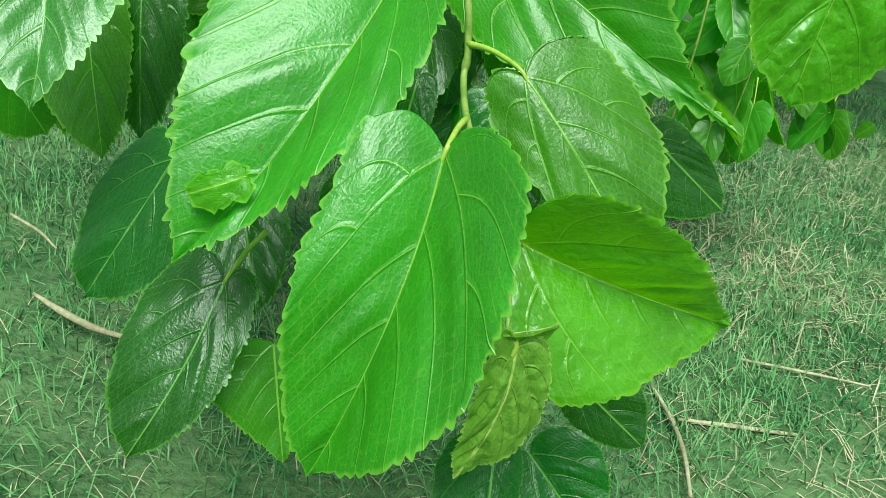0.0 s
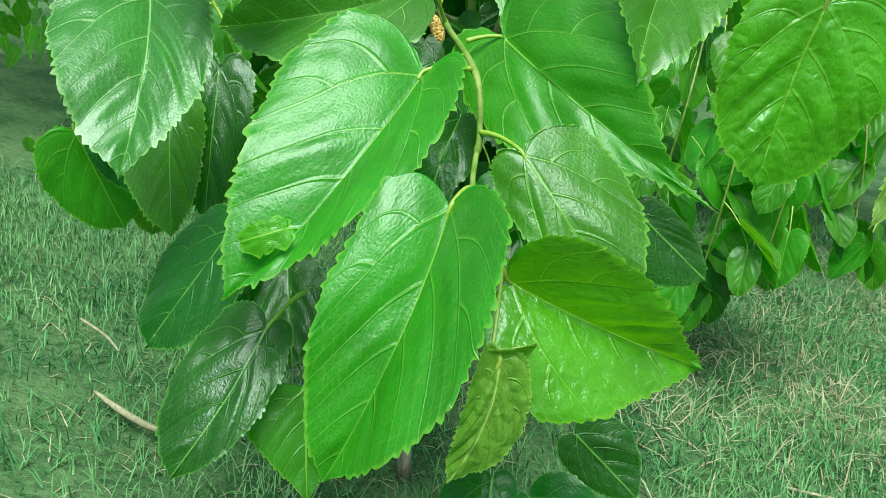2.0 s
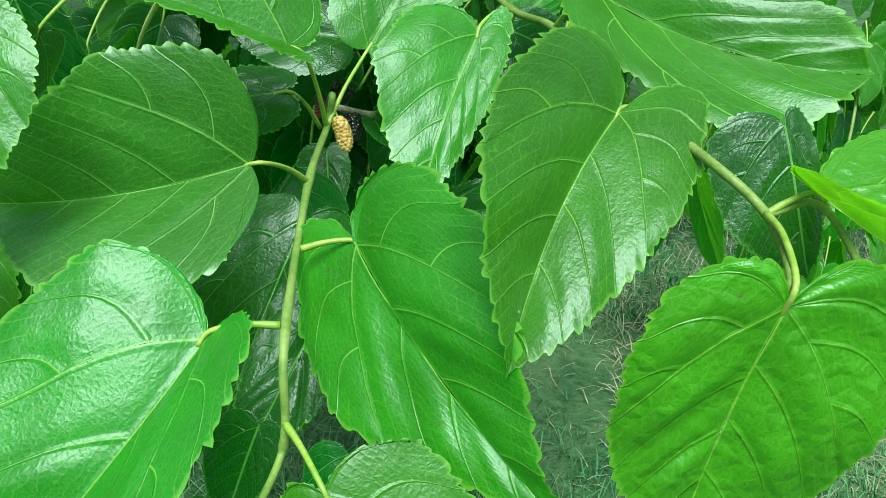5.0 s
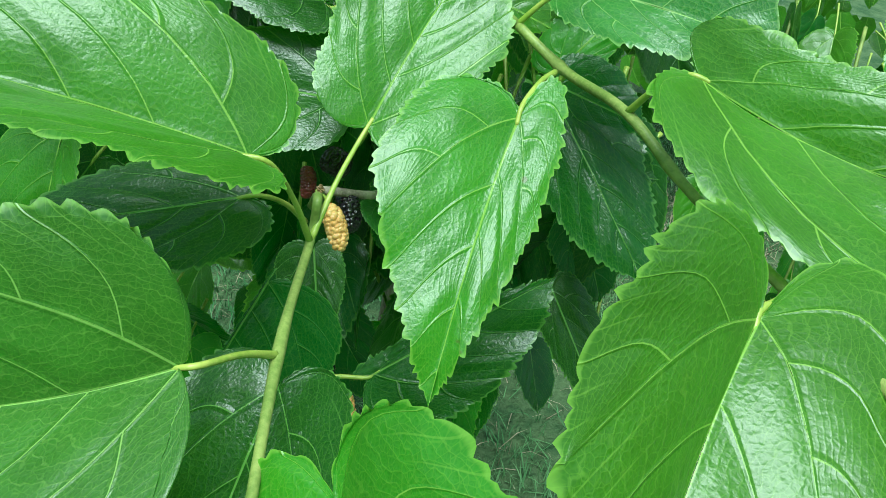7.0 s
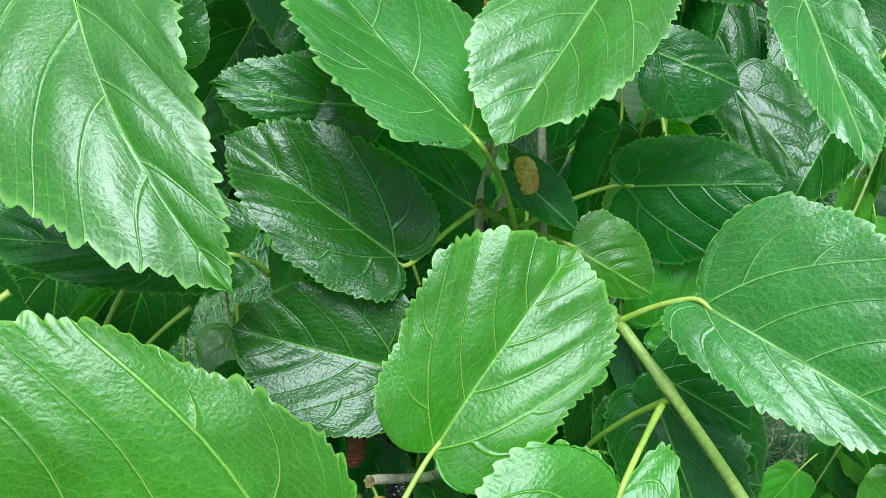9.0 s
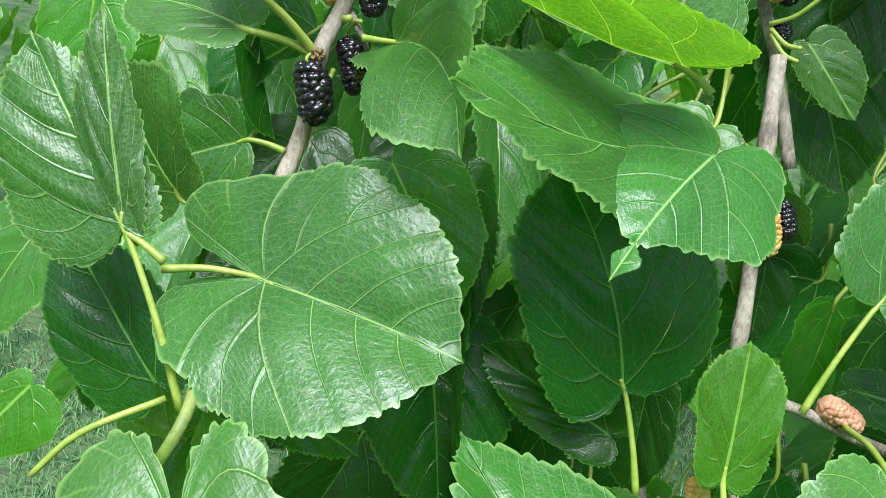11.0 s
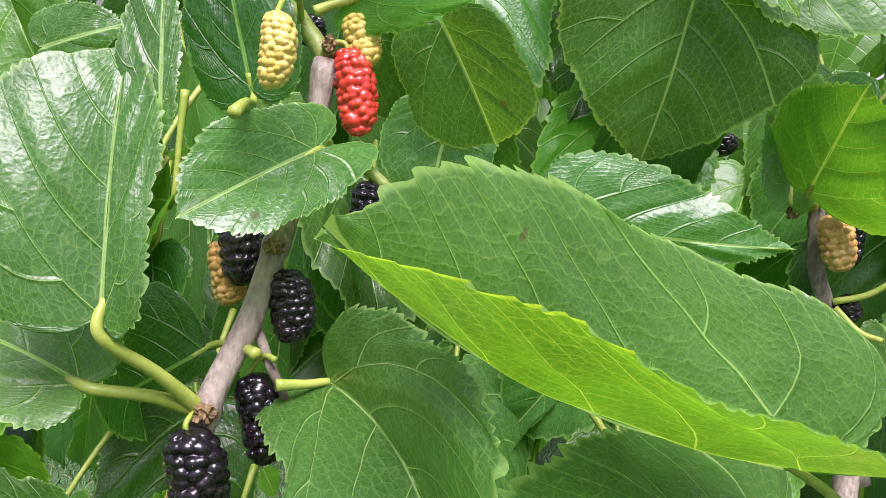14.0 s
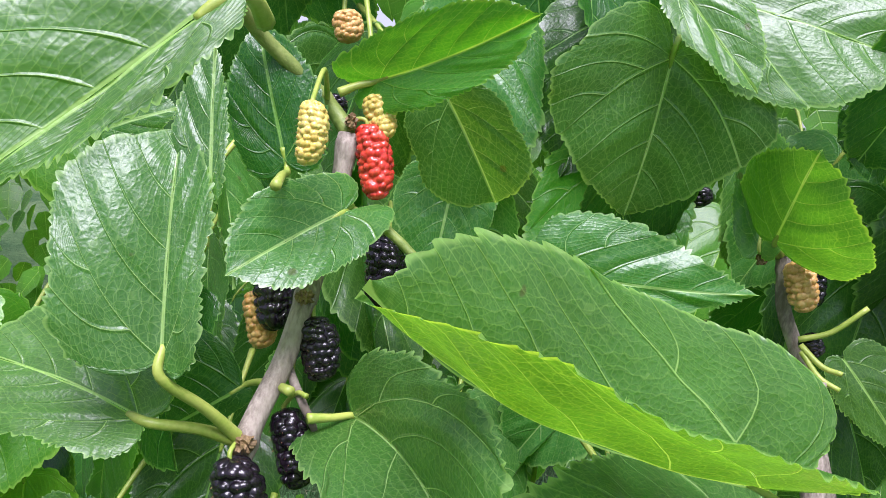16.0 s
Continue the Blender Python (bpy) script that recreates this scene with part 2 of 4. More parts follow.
def leaf_blade(name, length, wide, fold, sag, wave, pucker, teeth, mat, cordate=1.0, detail=5, seed=0, taper=0.0, curl=0.0):
    """A mulberry blade from its base along +y, its face to +z. wide: half widths to the left and the right; cordate: depth of the lobes
    at the base; curl: sideways bow of the midrib. Side veins leave the midrib at a sharp angle; the lowest pair starts at the base and
    sends branches to the margin; the skin swells between the veins."""
    rnd = np.random.RandomState(seed)
    lobes = cordate if isinstance(cordate, tuple) else (cordate, cordate)
    count = int(teeth * detail) + 1
    edge = smooth_line(OUTLINE, 400)
    arc = np.r_[0, np.cumsum(np.linalg.norm(np.diff(edge * (0.4, 1), axis=0), axis=1))]
    arc /= arc[-1]
    s = np.linspace(0, 1, count)
    tooth_at = s * teeth + 0.35 * np.sin(s * 31 + rnd.rand() * 6) + 0.2 * np.sin(s * 57 + rnd.rand() * 6)
    f = tooth_at % 1.0
    tooth = (f**0.8) * (1 - f**6) * (0.45 + 0.9 * rnd.rand(teeth + 3)[np.clip(tooth_at.astype(int) + 1, 0, teeth + 2)])
    tooth *= np.clip(s * 12, 0, 1) * np.clip((0.985 - s) * 14, 0, 1)
    bite = 0.95 * length / teeth
    phase = rnd.rand(8) * 6.28
    bend = 0.17
    swell = rnd.uniform(0.35, 1.5, (2, 24))
    tilt = rnd.uniform(-0.7, 0.7, (2, 24))
    lean = rnd.uniform(-1, 1, (2, 24)) * (1 + 25 * pucker)
    lean[:, 8] = 0
    steep = 0.6
    verts, faces, vein, metres = [], [], [], []
    rows = len(ACROSS)
    r = ACROSS
    for side, (sign, half) in enumerate(((-1, wide[0]), (1, wide[1]))):
        ox, oy = np.interp(s, arc, edge[:, 0]), np.interp(s, arc, edge[:, 1])
        oy = np.where(oy < 0, oy * lobes[side], oy)
        ox = ox * (1 - taper * np.clip((oy - 0.3) / 0.55, 0, 1) ** 1.3)
        # slow unevenness of the margin
        ox = ox * (1 + 0.025 * np.sin(oy * 9 + phase[6] + sign) + 0.015 * np.sin(oy * 23 + phase[7] * sign))
        nx, ny = np.gradient(oy), -np.gradient(ox * 0.4)
        nn = np.hypot(nx, ny) + 1e-9
        root = np.maximum.accumulate(np.clip(oy - steep * ox, 0, 1))
        root[-1] = 1.0
        low = int((root <= 0).sum()) - 1
        lobe = int((oy < 0.03).sum())
        along = np.clip((np.arange(count) - lobe) / max(low - lobe, 1), 0, 1) ** 1.25
        q = root ** (1.0 if sign < 0 else 1.14)
        for i in range(low + 1):
            q[i] = -0.6 * (1 - along[i]) if i >= lobe else -0.6 - 0.4 * (1 - i / max(lobe, 1))
        # the lowest side vein
        spine_x = ox[low] * along
        spine_y = oy[low] * along - bend * np.sin(math.pi * along) * ox[low] * 0.5
        outer = [(i, spine_x[i], spine_y[i], q[i]) for i in range(low + 1)]
        inner = [(low, 0.0, 0.0, 0.0)] + [(i, 0.0, root[i], q[i]) for i in range(low + 1, count)]
        for part_rows in (outer, inner):
            first = len(verts)
            for i, rx, ry, qi in part_rows:
                facet, share = divmod(qi * VEINS + 8, 1)
                own = (side, int(facet) % 24)
                lift = 0.019 * length * (lean[side, int(facet) % 24] * (1 - share) + lean[side, int(facet + 1) % 24] * share)
                ridge = abs(math.sin(math.pi * share)) ** 0.75
                bulge = pucker * length * (swell[own] * ridge + tilt[own] * math.sin(math.pi * share * 2) * ridge)
                if qi < 0:
                    bulge, lift = bulge * 0.45, lift * 0.5
                px = rx + r * (ox[i] - rx)
                py = ry + r * (oy[i] - ry) - bend * np.sin(math.pi * r) * (ox[i] - rx) * 0.5
                u, v = py, px
                x = half * px
                z = x * math.sin(fold) + 0.16 * half * v * (1 - v)
                x = x * math.cos(fold) + bite * tooth[i] * nx[i] / nn[i] * r**34
                y = length * py + bite * tooth[i] * (ny[i] / nn[i] + 0.25) * r**34
                z = z + sag * length * 4 * u * (1 - u)
                z = z + lift * r**0.85
                z = z + bulge * np.sin(math.pi * np.minimum(r * 1.05, 1))
                z = z + wave * length * v**2 * (np.sin(7.5 * u + phase[0] + sign) + 0.15 * np.sin(21 * u + phase[1] * sign))
                z = z + 0.008 * length * np.sin(u * 7 + phase[2]) * np.cos(v * sign * 4 + phase[3])
                z = z + 0.004 * length * np.sin(u * 17 + phase[4] + 5 * v) * np.sin(v * 9 + phase[5] * sign)
                z = z - 0.0005 * r**34 * tooth[i]
                xs = sign * x + curl * length * 4 * u * (1 - u)
                verts += np.stack([xs, y, z], 1).tolist()
                vein += [(qi, k) for k in r]
                metres += np.stack([sign * half * px, length * py], 1).tolist()
            for i in range(len(part_rows) - 1):
                for k in range(rows - 1):
                    a = first + i * rows + k
                    quad = (a, a + 1, a + rows + 1, a + rows)
                    faces.append(quad if sign < 0 else quad[::-1])
    me = bpy.data.meshes.new(name)
    me.from_pydata(verts, [], faces)
    loops = np.empty(len(me.loops), int)
    me.loops.foreach_get("vertex_index", loops)
    for layer, data in (("vein", vein), ("metres", metres)):
        me.uv_layers.new(name=layer).data.foreach_set("uv", np.array(data)[loops].ravel())
    me.materials.append(mat)
    bm = bmesh.new()
    bm.from_mesh(me)
    bmesh.ops.remove_doubles(bm, verts=bm.verts, dist=2e-5)
    bm.to_mesh(me)
    bm.free()
    me.shade_smooth()
    return me


FACING = Vector((0, -0.8, 0.6))
leaf_count = [0]
blade_pool = {}


def leaf(branch, base, tip, wide, turn=0.0, fold=12, sag=0.02, wave=0.012, pucker=0.008, node=None, bow=0.12, mat=None, teeth=30,
         cordate=1.3, stalk=0.0013, detail=5, taper=0.0, curl=0.0, pool=False):
    """A leaf with its petiole, which runs from the base of the blade to node on the twig."""
    leaf_count[0] += 1
    base, tip = Vector(base), Vector(tip)
    along = tip - base
    length = along.length
    along.normalize()
    face = (FACING - along * FACING.dot(along)).normalized()
    face = Matrix.Rotation(radians(turn), 3, along) @ face
    side = along.cross(face)
    m = Matrix((side, along, face)).transposed().to_4x4()
    m.translation = base
    mat = mat or LEAF
    if pool:
        # inner leaves share a few blades, scaled to their length
        key = (mat.name, leaf_count[0] % 9)
        if key not in blade_pool:
            blade_pool[key] = leaf_blade("leaf", 0.085, (0.032, 0.032), radians(4 + 2.5 * key[1]), 0.03, 0.02, 0.01, 26, mat, cordate, 4, leaf_count[0], 0.0)
        me = blade_pool[key]
        m = m @ Matrix.Diagonal((sum(wide) / 0.064, length / 0.085, length / 0.085, 1))
    else:
        me = leaf_blade("leaf", length, wide, radians(fold), sag, wave, pucker, teeth, mat, cordate, detail, leaf_count[0], taper, curl)
    ob = new("leaf", me)
    ob.matrix_basis = m
    under(ob, branch)
    if node:
        node = Vector(node)
        gap = (node - base).length
        mid = (base + node) / 2 - along * gap * bow * 0.6 + Vector((0, 0, gap * bow * 0.35))
        start = base + along * 0.004 - face * 0.0003
        tube("petiole", [start, base - along * gap * 0.12 - face * 0.0004, mid, node], [stalk * 0.75, stalk * 0.9, stalk, stalk * 1.35], PETIOLE, ob)
    return ob


def branch_root(name, at, label, category="branch", group=""):
    e = new(name)
    e.empty_display_size = 0.02
    e.location = at
    return tagged(e, label, category, group)


def berry(branch, top, bottom, radius, mat, node=None, seed=0, grain=0.0, hairs=True, label="", bend=0.06):
    """A mulberry: one skin of plump drupelets, pressed together, on a thin stalk."""
    rnd = np.random.RandomState(seed)
    grain = grain or radius * 0.30
    top, bottom = Vector(top), Vector(bottom)
    axis = bottom - top
    length = axis.length
    turn = axis.to_track_quat("Z", "Y").to_matrix().to_4x4()
    turn.translation = top
    rings = max(6, round(length / (grain * 1.25)))
    centres = []
    for i in range(rings):
        u = (i + 0.5) / rings
        around = 2 * math.pi * radius * math.sqrt(max(1 - (2 * u - 1) ** 4, 0.12))
        number = max(4, round(around / (grain * 1.75)))
        for j in range(number):
            centres.append(((j + 0.5 * (i % 2) + rnd.uniform(-0.42, 0.42)) / number * 2 * math.pi, u * length + rnd.uniform(-0.36, 0.36) * grain, rnd.uniform(0.78, 1.18)))
    centres = np.array(centres)
    nu, na = 84, 96
    us, angles = np.linspace(0, 1, nu), np.arange(na) * 2 * math.pi / na
    u, a = [g.ravel() for g in np.meshgrid(us, angles, indexing="ij")]
    body = np.sqrt(np.clip(1 - np.abs(2 * u - 1) ** 3.4, 0, 1)) * (1.0 - 0.12 * u)
    wide = np.maximum(body * radius, grain * 0.35)
    da = np.abs((a[:, None] - centres[None, :, 0] + math.pi) % (2 * math.pi) - math.pi) * wide[:, None]
    dz = np.abs(u[:, None] * length - centres[None, :, 1])
    far = (da / (grain * 0.98)) ** 2 + (dz / (grain * 0.74)) ** 2
    bump = np.sqrt(np.clip(1.12 - far / centres[None, :, 2] ** 2, 0, None)).max(1)
    r = body * (radius - grain * 0.55) + bump * grain * 0.62 * np.clip(body * 1.6, 0, 1)
    lean = bend * length * np.sin(math.pi * u)
    z = u * length + (bump - 0.5) * grain * 0.4 * np.clip((np.abs(2 * u - 1) - 0.75) * 4, 0, 1) * np.sign(u - 0.5)
    verts = np.stack([r * np.cos(a) + lean, r * np.sin(a), z], 1).tolist()
    faces = [(i * na + k, i * na + (k + 1) % na, (i + 1) * na + (k + 1) % na, (i + 1) * na + k) for i in range(nu - 1) for k in range(na)]
    ob = mesh_object("mulberry", verts, faces, mat)
    ob.matrix_basis = turn
    under(ob, branch)
    tagged(ob, label)
    if hairs:
        hair_v, hair_f = [], []
        for ang, h, _ in centres[::2]:
            v = h / length
            w = radius * math.sqrt(max(1 - abs(2 * v - 1) ** 3.4, 0)) * (1 - 0.12 * v)
            out = Vector((math.cos(ang), math.sin(ang), 0))
            e = Vector((w * out.x + bend * length * math.sin(math.pi * v), w * out.y, h))
            t = out.orthogonal().normalized() * 0.0002
            k = len(hair_v)
            hair_v += [e + t, e - t, e + out * rnd.uniform(0.0005, 0.0013) + Vector((0, 0, 0.0005))]
            hair_f.append((k, k + 1, k + 2))
        h = mesh_object("style", hair_v, hair_f, STYLE)
        h["kind"] = "stuff"
        h.matrix_basis = turn
        under(h, ob)
    if node:
        node = Vector(node)
        mid = (top + node) / 2 + Vector((0, 0, (top - node).length * 0.25))
        tube("stalk", [top + axis * 0.08, top - axis * 0.04, mid, node], [0.0008, 0.0008, 0.0008, 0.001], PETIOLE, ob, 6)
    return ob


def bud(branch, at, size, seed=0):
    """A knob of overlapping dry bud scales on a twig."""
    bm = bmesh.new()
    bmesh.ops.create_icosphere(bm, subdivisions=3, radius=size * 0.8)
    for v in bm.verts:
        scale = noise.cell(v.co / size * 3.2 + Vector((seed, 0, 0))) - 0.5
        v.co *= 1 + 0.42 * scale + 0.25 * noise.noise(v.co / size * 4 + Vector((0, seed, 0)))
    me = bpy.data.meshes.new("bud")
    bm.to_mesh(me)
    bm.free()
    me.materials.append(BUD)
    ob = new("bud", me)
    ob.location = at
    under(ob, branch)
    return ob


def fill(branch, low, high, count, seed, sizes=(0.06, 0.11), mat=None, spread=40, lean=25):
    """Leaves of the inner crown, hanging at random within a box."""
    rnd = random.Random(seed)
    for _ in range(count):
        base = Vector([rnd.uniform(a, b) for a, b in zip(low, high)])
        size = rnd.uniform(*sizes)
        way = Vector((rnd.gauss(0, 0.45), rnd.gauss(-0.25, 0.35), -1)).normalized()
        half = size * rnd.uniform(0.33, 0.42)
        node = base - way * size * 0.35 + Vector((rnd.uniform(-0.02, 0.02), 0.02, 0.01))
        # Mostly the darkened green, so the crown's inner shade is partly in the colour.
        leaf(branch, base, base + way * size, (half, half), rnd.gauss(0, spread), rnd.uniform(0, lean), 0.03, 0.02, 0.012, node,
             mat=mat or (LEAF_DARK_SHADED if rnd.random() < 0.7 else LEAF), pool=True)


def foliage_stuff(name, spots, seed, mat, label):
    """Far leaves, too many to count, as one object. spots: (centre, spread, count, leaf size)."""
    rnd = np.random.RandomState(seed)
    shape = np.array([(0, 0, 0), (-0.34, 0.28, 0.07), (0, 0.35, 0), (0.34, 0.28, 0.07), (-0.22, 0.68, 0.03), (0, 0.7, -0.02), (0.22, 0.68, 0.03), (0, 1, -0.08),
                      (-0.2, 0.02, 0.04), (0.2, 0.02, 0.04)])
    tris = [(0, 2, 1), (0, 3, 2), (0, 1, 8), (0, 9, 3), (1, 2, 5), (1, 5, 4), (2, 3, 6), (2, 6, 5), (4, 5, 7), (5, 6, 7)]
    verts, faces, vein, metres = [], [], [], []
    for centre, spread, count, size in spots:
        for _ in range(count):
            c = np.array(centre) + rnd.normal(size=3) * spread
            d = np.array((rnd.normal() * 0.4, rnd.normal() * 0.35 - 0.2, -1))
            d /= np.linalg.norm(d)
            n = np.array((rnd.normal() * 0.5, -0.8 + rnd.normal() * 0.4, 0.6 + rnd.normal() * 0.3))
            n -= d * (n @ d)
            n /= np.linalg.norm(n)
            s = np.cross(d, n)
            g = size * rnd.uniform(0.65, 1.2)
            first = len(verts)
            verts += [c + g * (p[0] * s + p[1] * d + p[2] * n) for p in shape]
            vein += [(p[1] - 0.4 * abs(p[0]), abs(p[0]) * 2) for p in shape]
            metres += [(p[0] * g, p[1] * g) for p in shape]
            faces += [tuple(first + k for k in f) for f in tris]
    ob = mesh_object(name, verts, faces, mat)
    me = ob.data
    loops = np.empty(len(me.loops), int)
    me.loops.foreach_get("vertex_index", loops)
    for layer, data in (("vein", vein), ("metres", metres)):
        me.uv_layers.new(name=layer).data.foreach_set("uv", np.array(data)[loops].ravel())
    return tagged(ob, label, "foliage", kind="stuff")

# ---- ground ----
def ground_height(x, y):
    return -0.10 * x + 0.02 * math.sin(x * 3.1 + 0.4) * math.cos(y * 2.7) + 0.01 * math.sin(x * 9 + y * 7)


def build_ground():
    steps = [-60, -25, -10, -5, -3] + [-2.4 + 0.12 * i for i in range(41)] + [3, 5, 10, 25, 60]
    verts = [(x, y + 1.5, ground_height(x, y) if abs(x) < 3 and abs(y) < 3 else -0.1 * max(-3, min(3, x))) for y in steps for x in steps]
    n = len(steps)
    faces = [(j * n + i, j * n + i + 1, (j + 1) * n + i + 1, (j + 1) * n + i) for j in range(n - 1) for i in range(n - 1)]
    tagged(mesh_object("ground", verts, faces, EARTH), "dry earth with short mown grass", "ground", kind="structure")


build_ground()
# ---- the mulberry: twigs with their leaves and fruit ----
shoot = branch_root("mulberry_branch", (-0.053, 0.597, 0.781), "young hanging mulberry shoot with glossy green leaves", "branch")
tube("stem", [(-0.0751, 0.6619, 0.7664), (-0.0527, 0.6070, 0.7987), (-0.0529, 0.5974, 0.7810), (-0.0378, 0.5203, 0.7746), (-0.0046, 0.3967, 0.7602), (0.0023, 0.3773, 0.7306), (0.0018, 0.3700, 0.7158), (0.0048, 0.3230, 0.7138), (0.0138, 0.2846, 0.7060), (0.0237, 0.2643, 0.6969), (0.0252, 0.2459, 0.6872), (0.0251, 0.2282, 0.6739)], [0.0024, 0.0022, 0.002, 0.0018, 0.0016, 0.0014, 0.0011, 0.0008], STEM_GREEN, shoot, 10, 7, ((0.27, 1.35, 0.015), (0.36, 1.3, 0.012), (0.5, 1.35, 0.012)))
leaf(shoot, (-0.0341, 0.3858, 0.7582), (-0.1122, 0.2830, 0.6519), (0.0433, 0.0651), 15, 25, wave=0.015, sag=0.028, taper=0.28, cordate=(1.22, 0.9), node=(-0.0069, 0.3972, 0.7622), curl=-0.064)
leaf(shoot, (-0.0030, 0.2877, 0.7122), (-0.0444, 0.2259, 0.5966), (0.0569, 0.0389), 17, 33, sag=0.044, cordate=(1.09, 0.43), taper=-0.15, node=(0.0048, 0.323, 0.7138), curl=-0.062)
leaf(shoot, (0.0302, 0.2674, 0.6872), (0.1259, 0.2862, 0.6474), (0.0417, 0.0502), 24, 35, mat=LEAF_YOUNG, pucker=0.016, sag=0.035, cordate=(0.83, 0.76), taper=0.53, node=(0.0228, 0.2641, 0.6968), curl=0.015)
leaf(shoot, (0.0286, 0.3479, 0.7263), (0.0930, 0.3092, 0.6478), (0.0443, 0.0228), -3, -10, cordate=(0.84, 0.92), node=(0.0023, 0.3773, 0.7306), taper=0.23, curl=-0.021, sag=0.021)
leaf(shoot, (0.0080, 0.4529, 0.7750), (0.1343, 0.3529, 0.7060), (0.0561, 0.0453), 22, 7, sag=0.043, cordate=(1.05, 2.02), taper=0.95, node=(-0.0156, 0.4464, 0.7722), curl=0.016)
leaf(shoot, (0.0288, 0.2250, 0.6695), (0.0120, 0.2188, 0.6121), (0.0162, 0.0097), -21, -7, pucker=0.028, wave=0.01, taper=-0.2, node=(0.0251, 0.2282, 0.6739), cordate=(1.3, 1.3), curl=-0.073, sag=0.027, mat=LEAF_BUD)
leaf(shoot, (0.0253, 0.2278, 0.6732), (0.0436, 0.2314, 0.6772), (0.0059, 0.0095), 79, 27, teeth=16, detail=4, mat=LEAF_BUD)
leaf(shoot, (-0.0519, 0.4765, 0.7973), (-0.1825, 0.4613, 0.7640), (0.0744, 0.0635), -3, 35, cordate=(0.27, 0.73), node=(-0.0378, 0.5203, 0.7746), taper=0.15, curl=-0.049, sag=0.034, mat=LEAF_SHEEN)
leaf(shoot, (-0.0458, 0.5386, 0.7445), (-0.0663, 0.4457, 0.6378), (0.0379, 0.0405), -14, -13, mat=LEAF_DARK_SHADED, wave=0.02, cordate=(0.99, 0.73), taper=-0.78, curl=0.015, sag=0.021)
# Stands for the curled torn flap on the shoot's first leaf, no separate leaf.
leaf(shoot, (-0.0836, 0.2964, 0.6899), (-0.1068, 0.2930, 0.6810), (0.0079, 0.0048), -19, 1, teeth=4, detail=6, mat=LEAF_YOUNG, sag=0.16, wave=0.0, cordate=0.2, taper=-0.7)

right = branch_root("mulberry_branch", (0.047, 0.687, 0.851), "green mulberry twig with bright puckered young leaves", "branch")
leaf(right, (0.1151, 0.4935, 0.8386), (0.0849, 0.3862, 0.7627), (0.0436, 0.0577), -24, 27, sag=0.027, cordate=(2.9, 1.5), taper=0.22, node=(0.1292, 0.5147, 0.8398), bow=0.03, curl=0.059)
leaf(right, (0.1702, 0.3747, 0.8143), (0.1534, 0.3668, 0.7177), (0.0483, 0.0402), -17, 2, mat=LEAF_YOUNG, pucker=0.02, wave=0.02, node=(0.1755, 0.446, 0.8181), cordate=(2.46, 1.56), taper=-0.1, curl=0.026, sag=0.018)
leaf(right, (0.1001, 0.6004, 0.8754), (0.2406, 0.5623, 0.8550), (0.0285, 0.0515), -9, 26, sag=0.044, node=(0.077, 0.631, 0.8492), cordate=(0.5, 1.13), taper=-1.09, curl=0.119)
tube("stem", [(0.0182, 0.7160, 0.8621), (0.0476, 0.6936, 0.8466), (0.0770, 0.6310, 0.8492), (0.1066, 0.5917, 0.8315), (0.1523, 0.4710, 0.8301), (0.1755, 0.4460, 0.8181), (0.1713, 0.3828, 0.8224), (0.1703, 0.3782, 0.8135)], [0.0026, 0.0026, 0.0024, 0.0022, 0.0021, 0.002, 0.0016, 0.0012], STEM_GREEN, right, 10, 7, ((0.12, 1.3, 0.015), (0.38, 1.35, 0.012), (0.75, 1.4, 0.012)))
tube("side_twig", [(0.1755, 0.4460, 0.8181), (0.1987, 0.4511, 0.8210), (0.2146, 0.3787, 0.7974), (0.2394, 0.3755, 0.7836), (0.2518, 0.3733, 0.7734)], [0.0017, 0.0016, 0.0014, 0.0011, 0.0007], STEM_GREEN, right, 10, 7, ())
leaf(right, (0.1946, 0.4517, 0.8264), (0.2734, 0.3831, 0.7915), (0.0803, 0.0253), -52, 30, mat=LEAF_YOUNG, node=(0.1755, 0.4460, 0.8181))
leaf(right, (0.2301, 0.3780, 0.7914), (0.2034, 0.3342, 0.7117), (0.0117, 0.0081), 29, -16, node=(0.2207, 0.3788, 0.7957), cordate=(1.3, 1.3), taper=-0.5, curl=-0.089, sag=0.014, mat=LEAF_BUD)
leaf(right, (0.2434, 0.3772, 0.7866), (0.2784, 0.3818, 0.7863), (0.0055, 0.0090), 16, -5, pucker=0.022, teeth=22, mat=LEAF_BUD)
leaf(right, (0.2477, 0.3736, 0.7759), (0.2427, 0.3621, 0.7474), (0.0061, 0.0032), -10, -7, pucker=0.022, teeth=18, mat=LEAF_BUD)
leaf(right, (0.2715, 0.3923, 0.7881), (0.2527, 0.3767, 0.7256), (0.0172, 0.0193), -13, -19, mat=LEAF_YOUNG)
leaf(right, (0.1881, 0.5039, 0.8396), (0.2075, 0.4766, 0.7790), (0.0121, 0.0361), -5, -4, mat=LEAF_DARK_SHADED)
leaf(right, (0.1545, 0.4968, 0.8134), (0.1749, 0.4780, 0.7695), (0.0200, 0.0106), 79, 11)
leaf(right, (0.0488, 0.7060, 0.8861), (0.1390, 0.6626, 0.8753), (0.0579, 0.0240), 2, 12, sag=0.04, mat=LEAF_MATT, node=(0.0182, 0.7160, 0.8621))
leaf(right, (0.0297, 0.7270, 0.7816), (0.1089, 0.7425, 0.7777), (0.0371, 0.0199), 10, -3, mat=LEAF_DARK_SHADED, node=(0.0476, 0.6936, 0.8466))
leaf(right, (0.0429, 0.7416, 0.8253), (0.0941, 0.7436, 0.8077), (0.0243, 0.0198), 6, -2, mat=LEAF_DARK_SHADED)
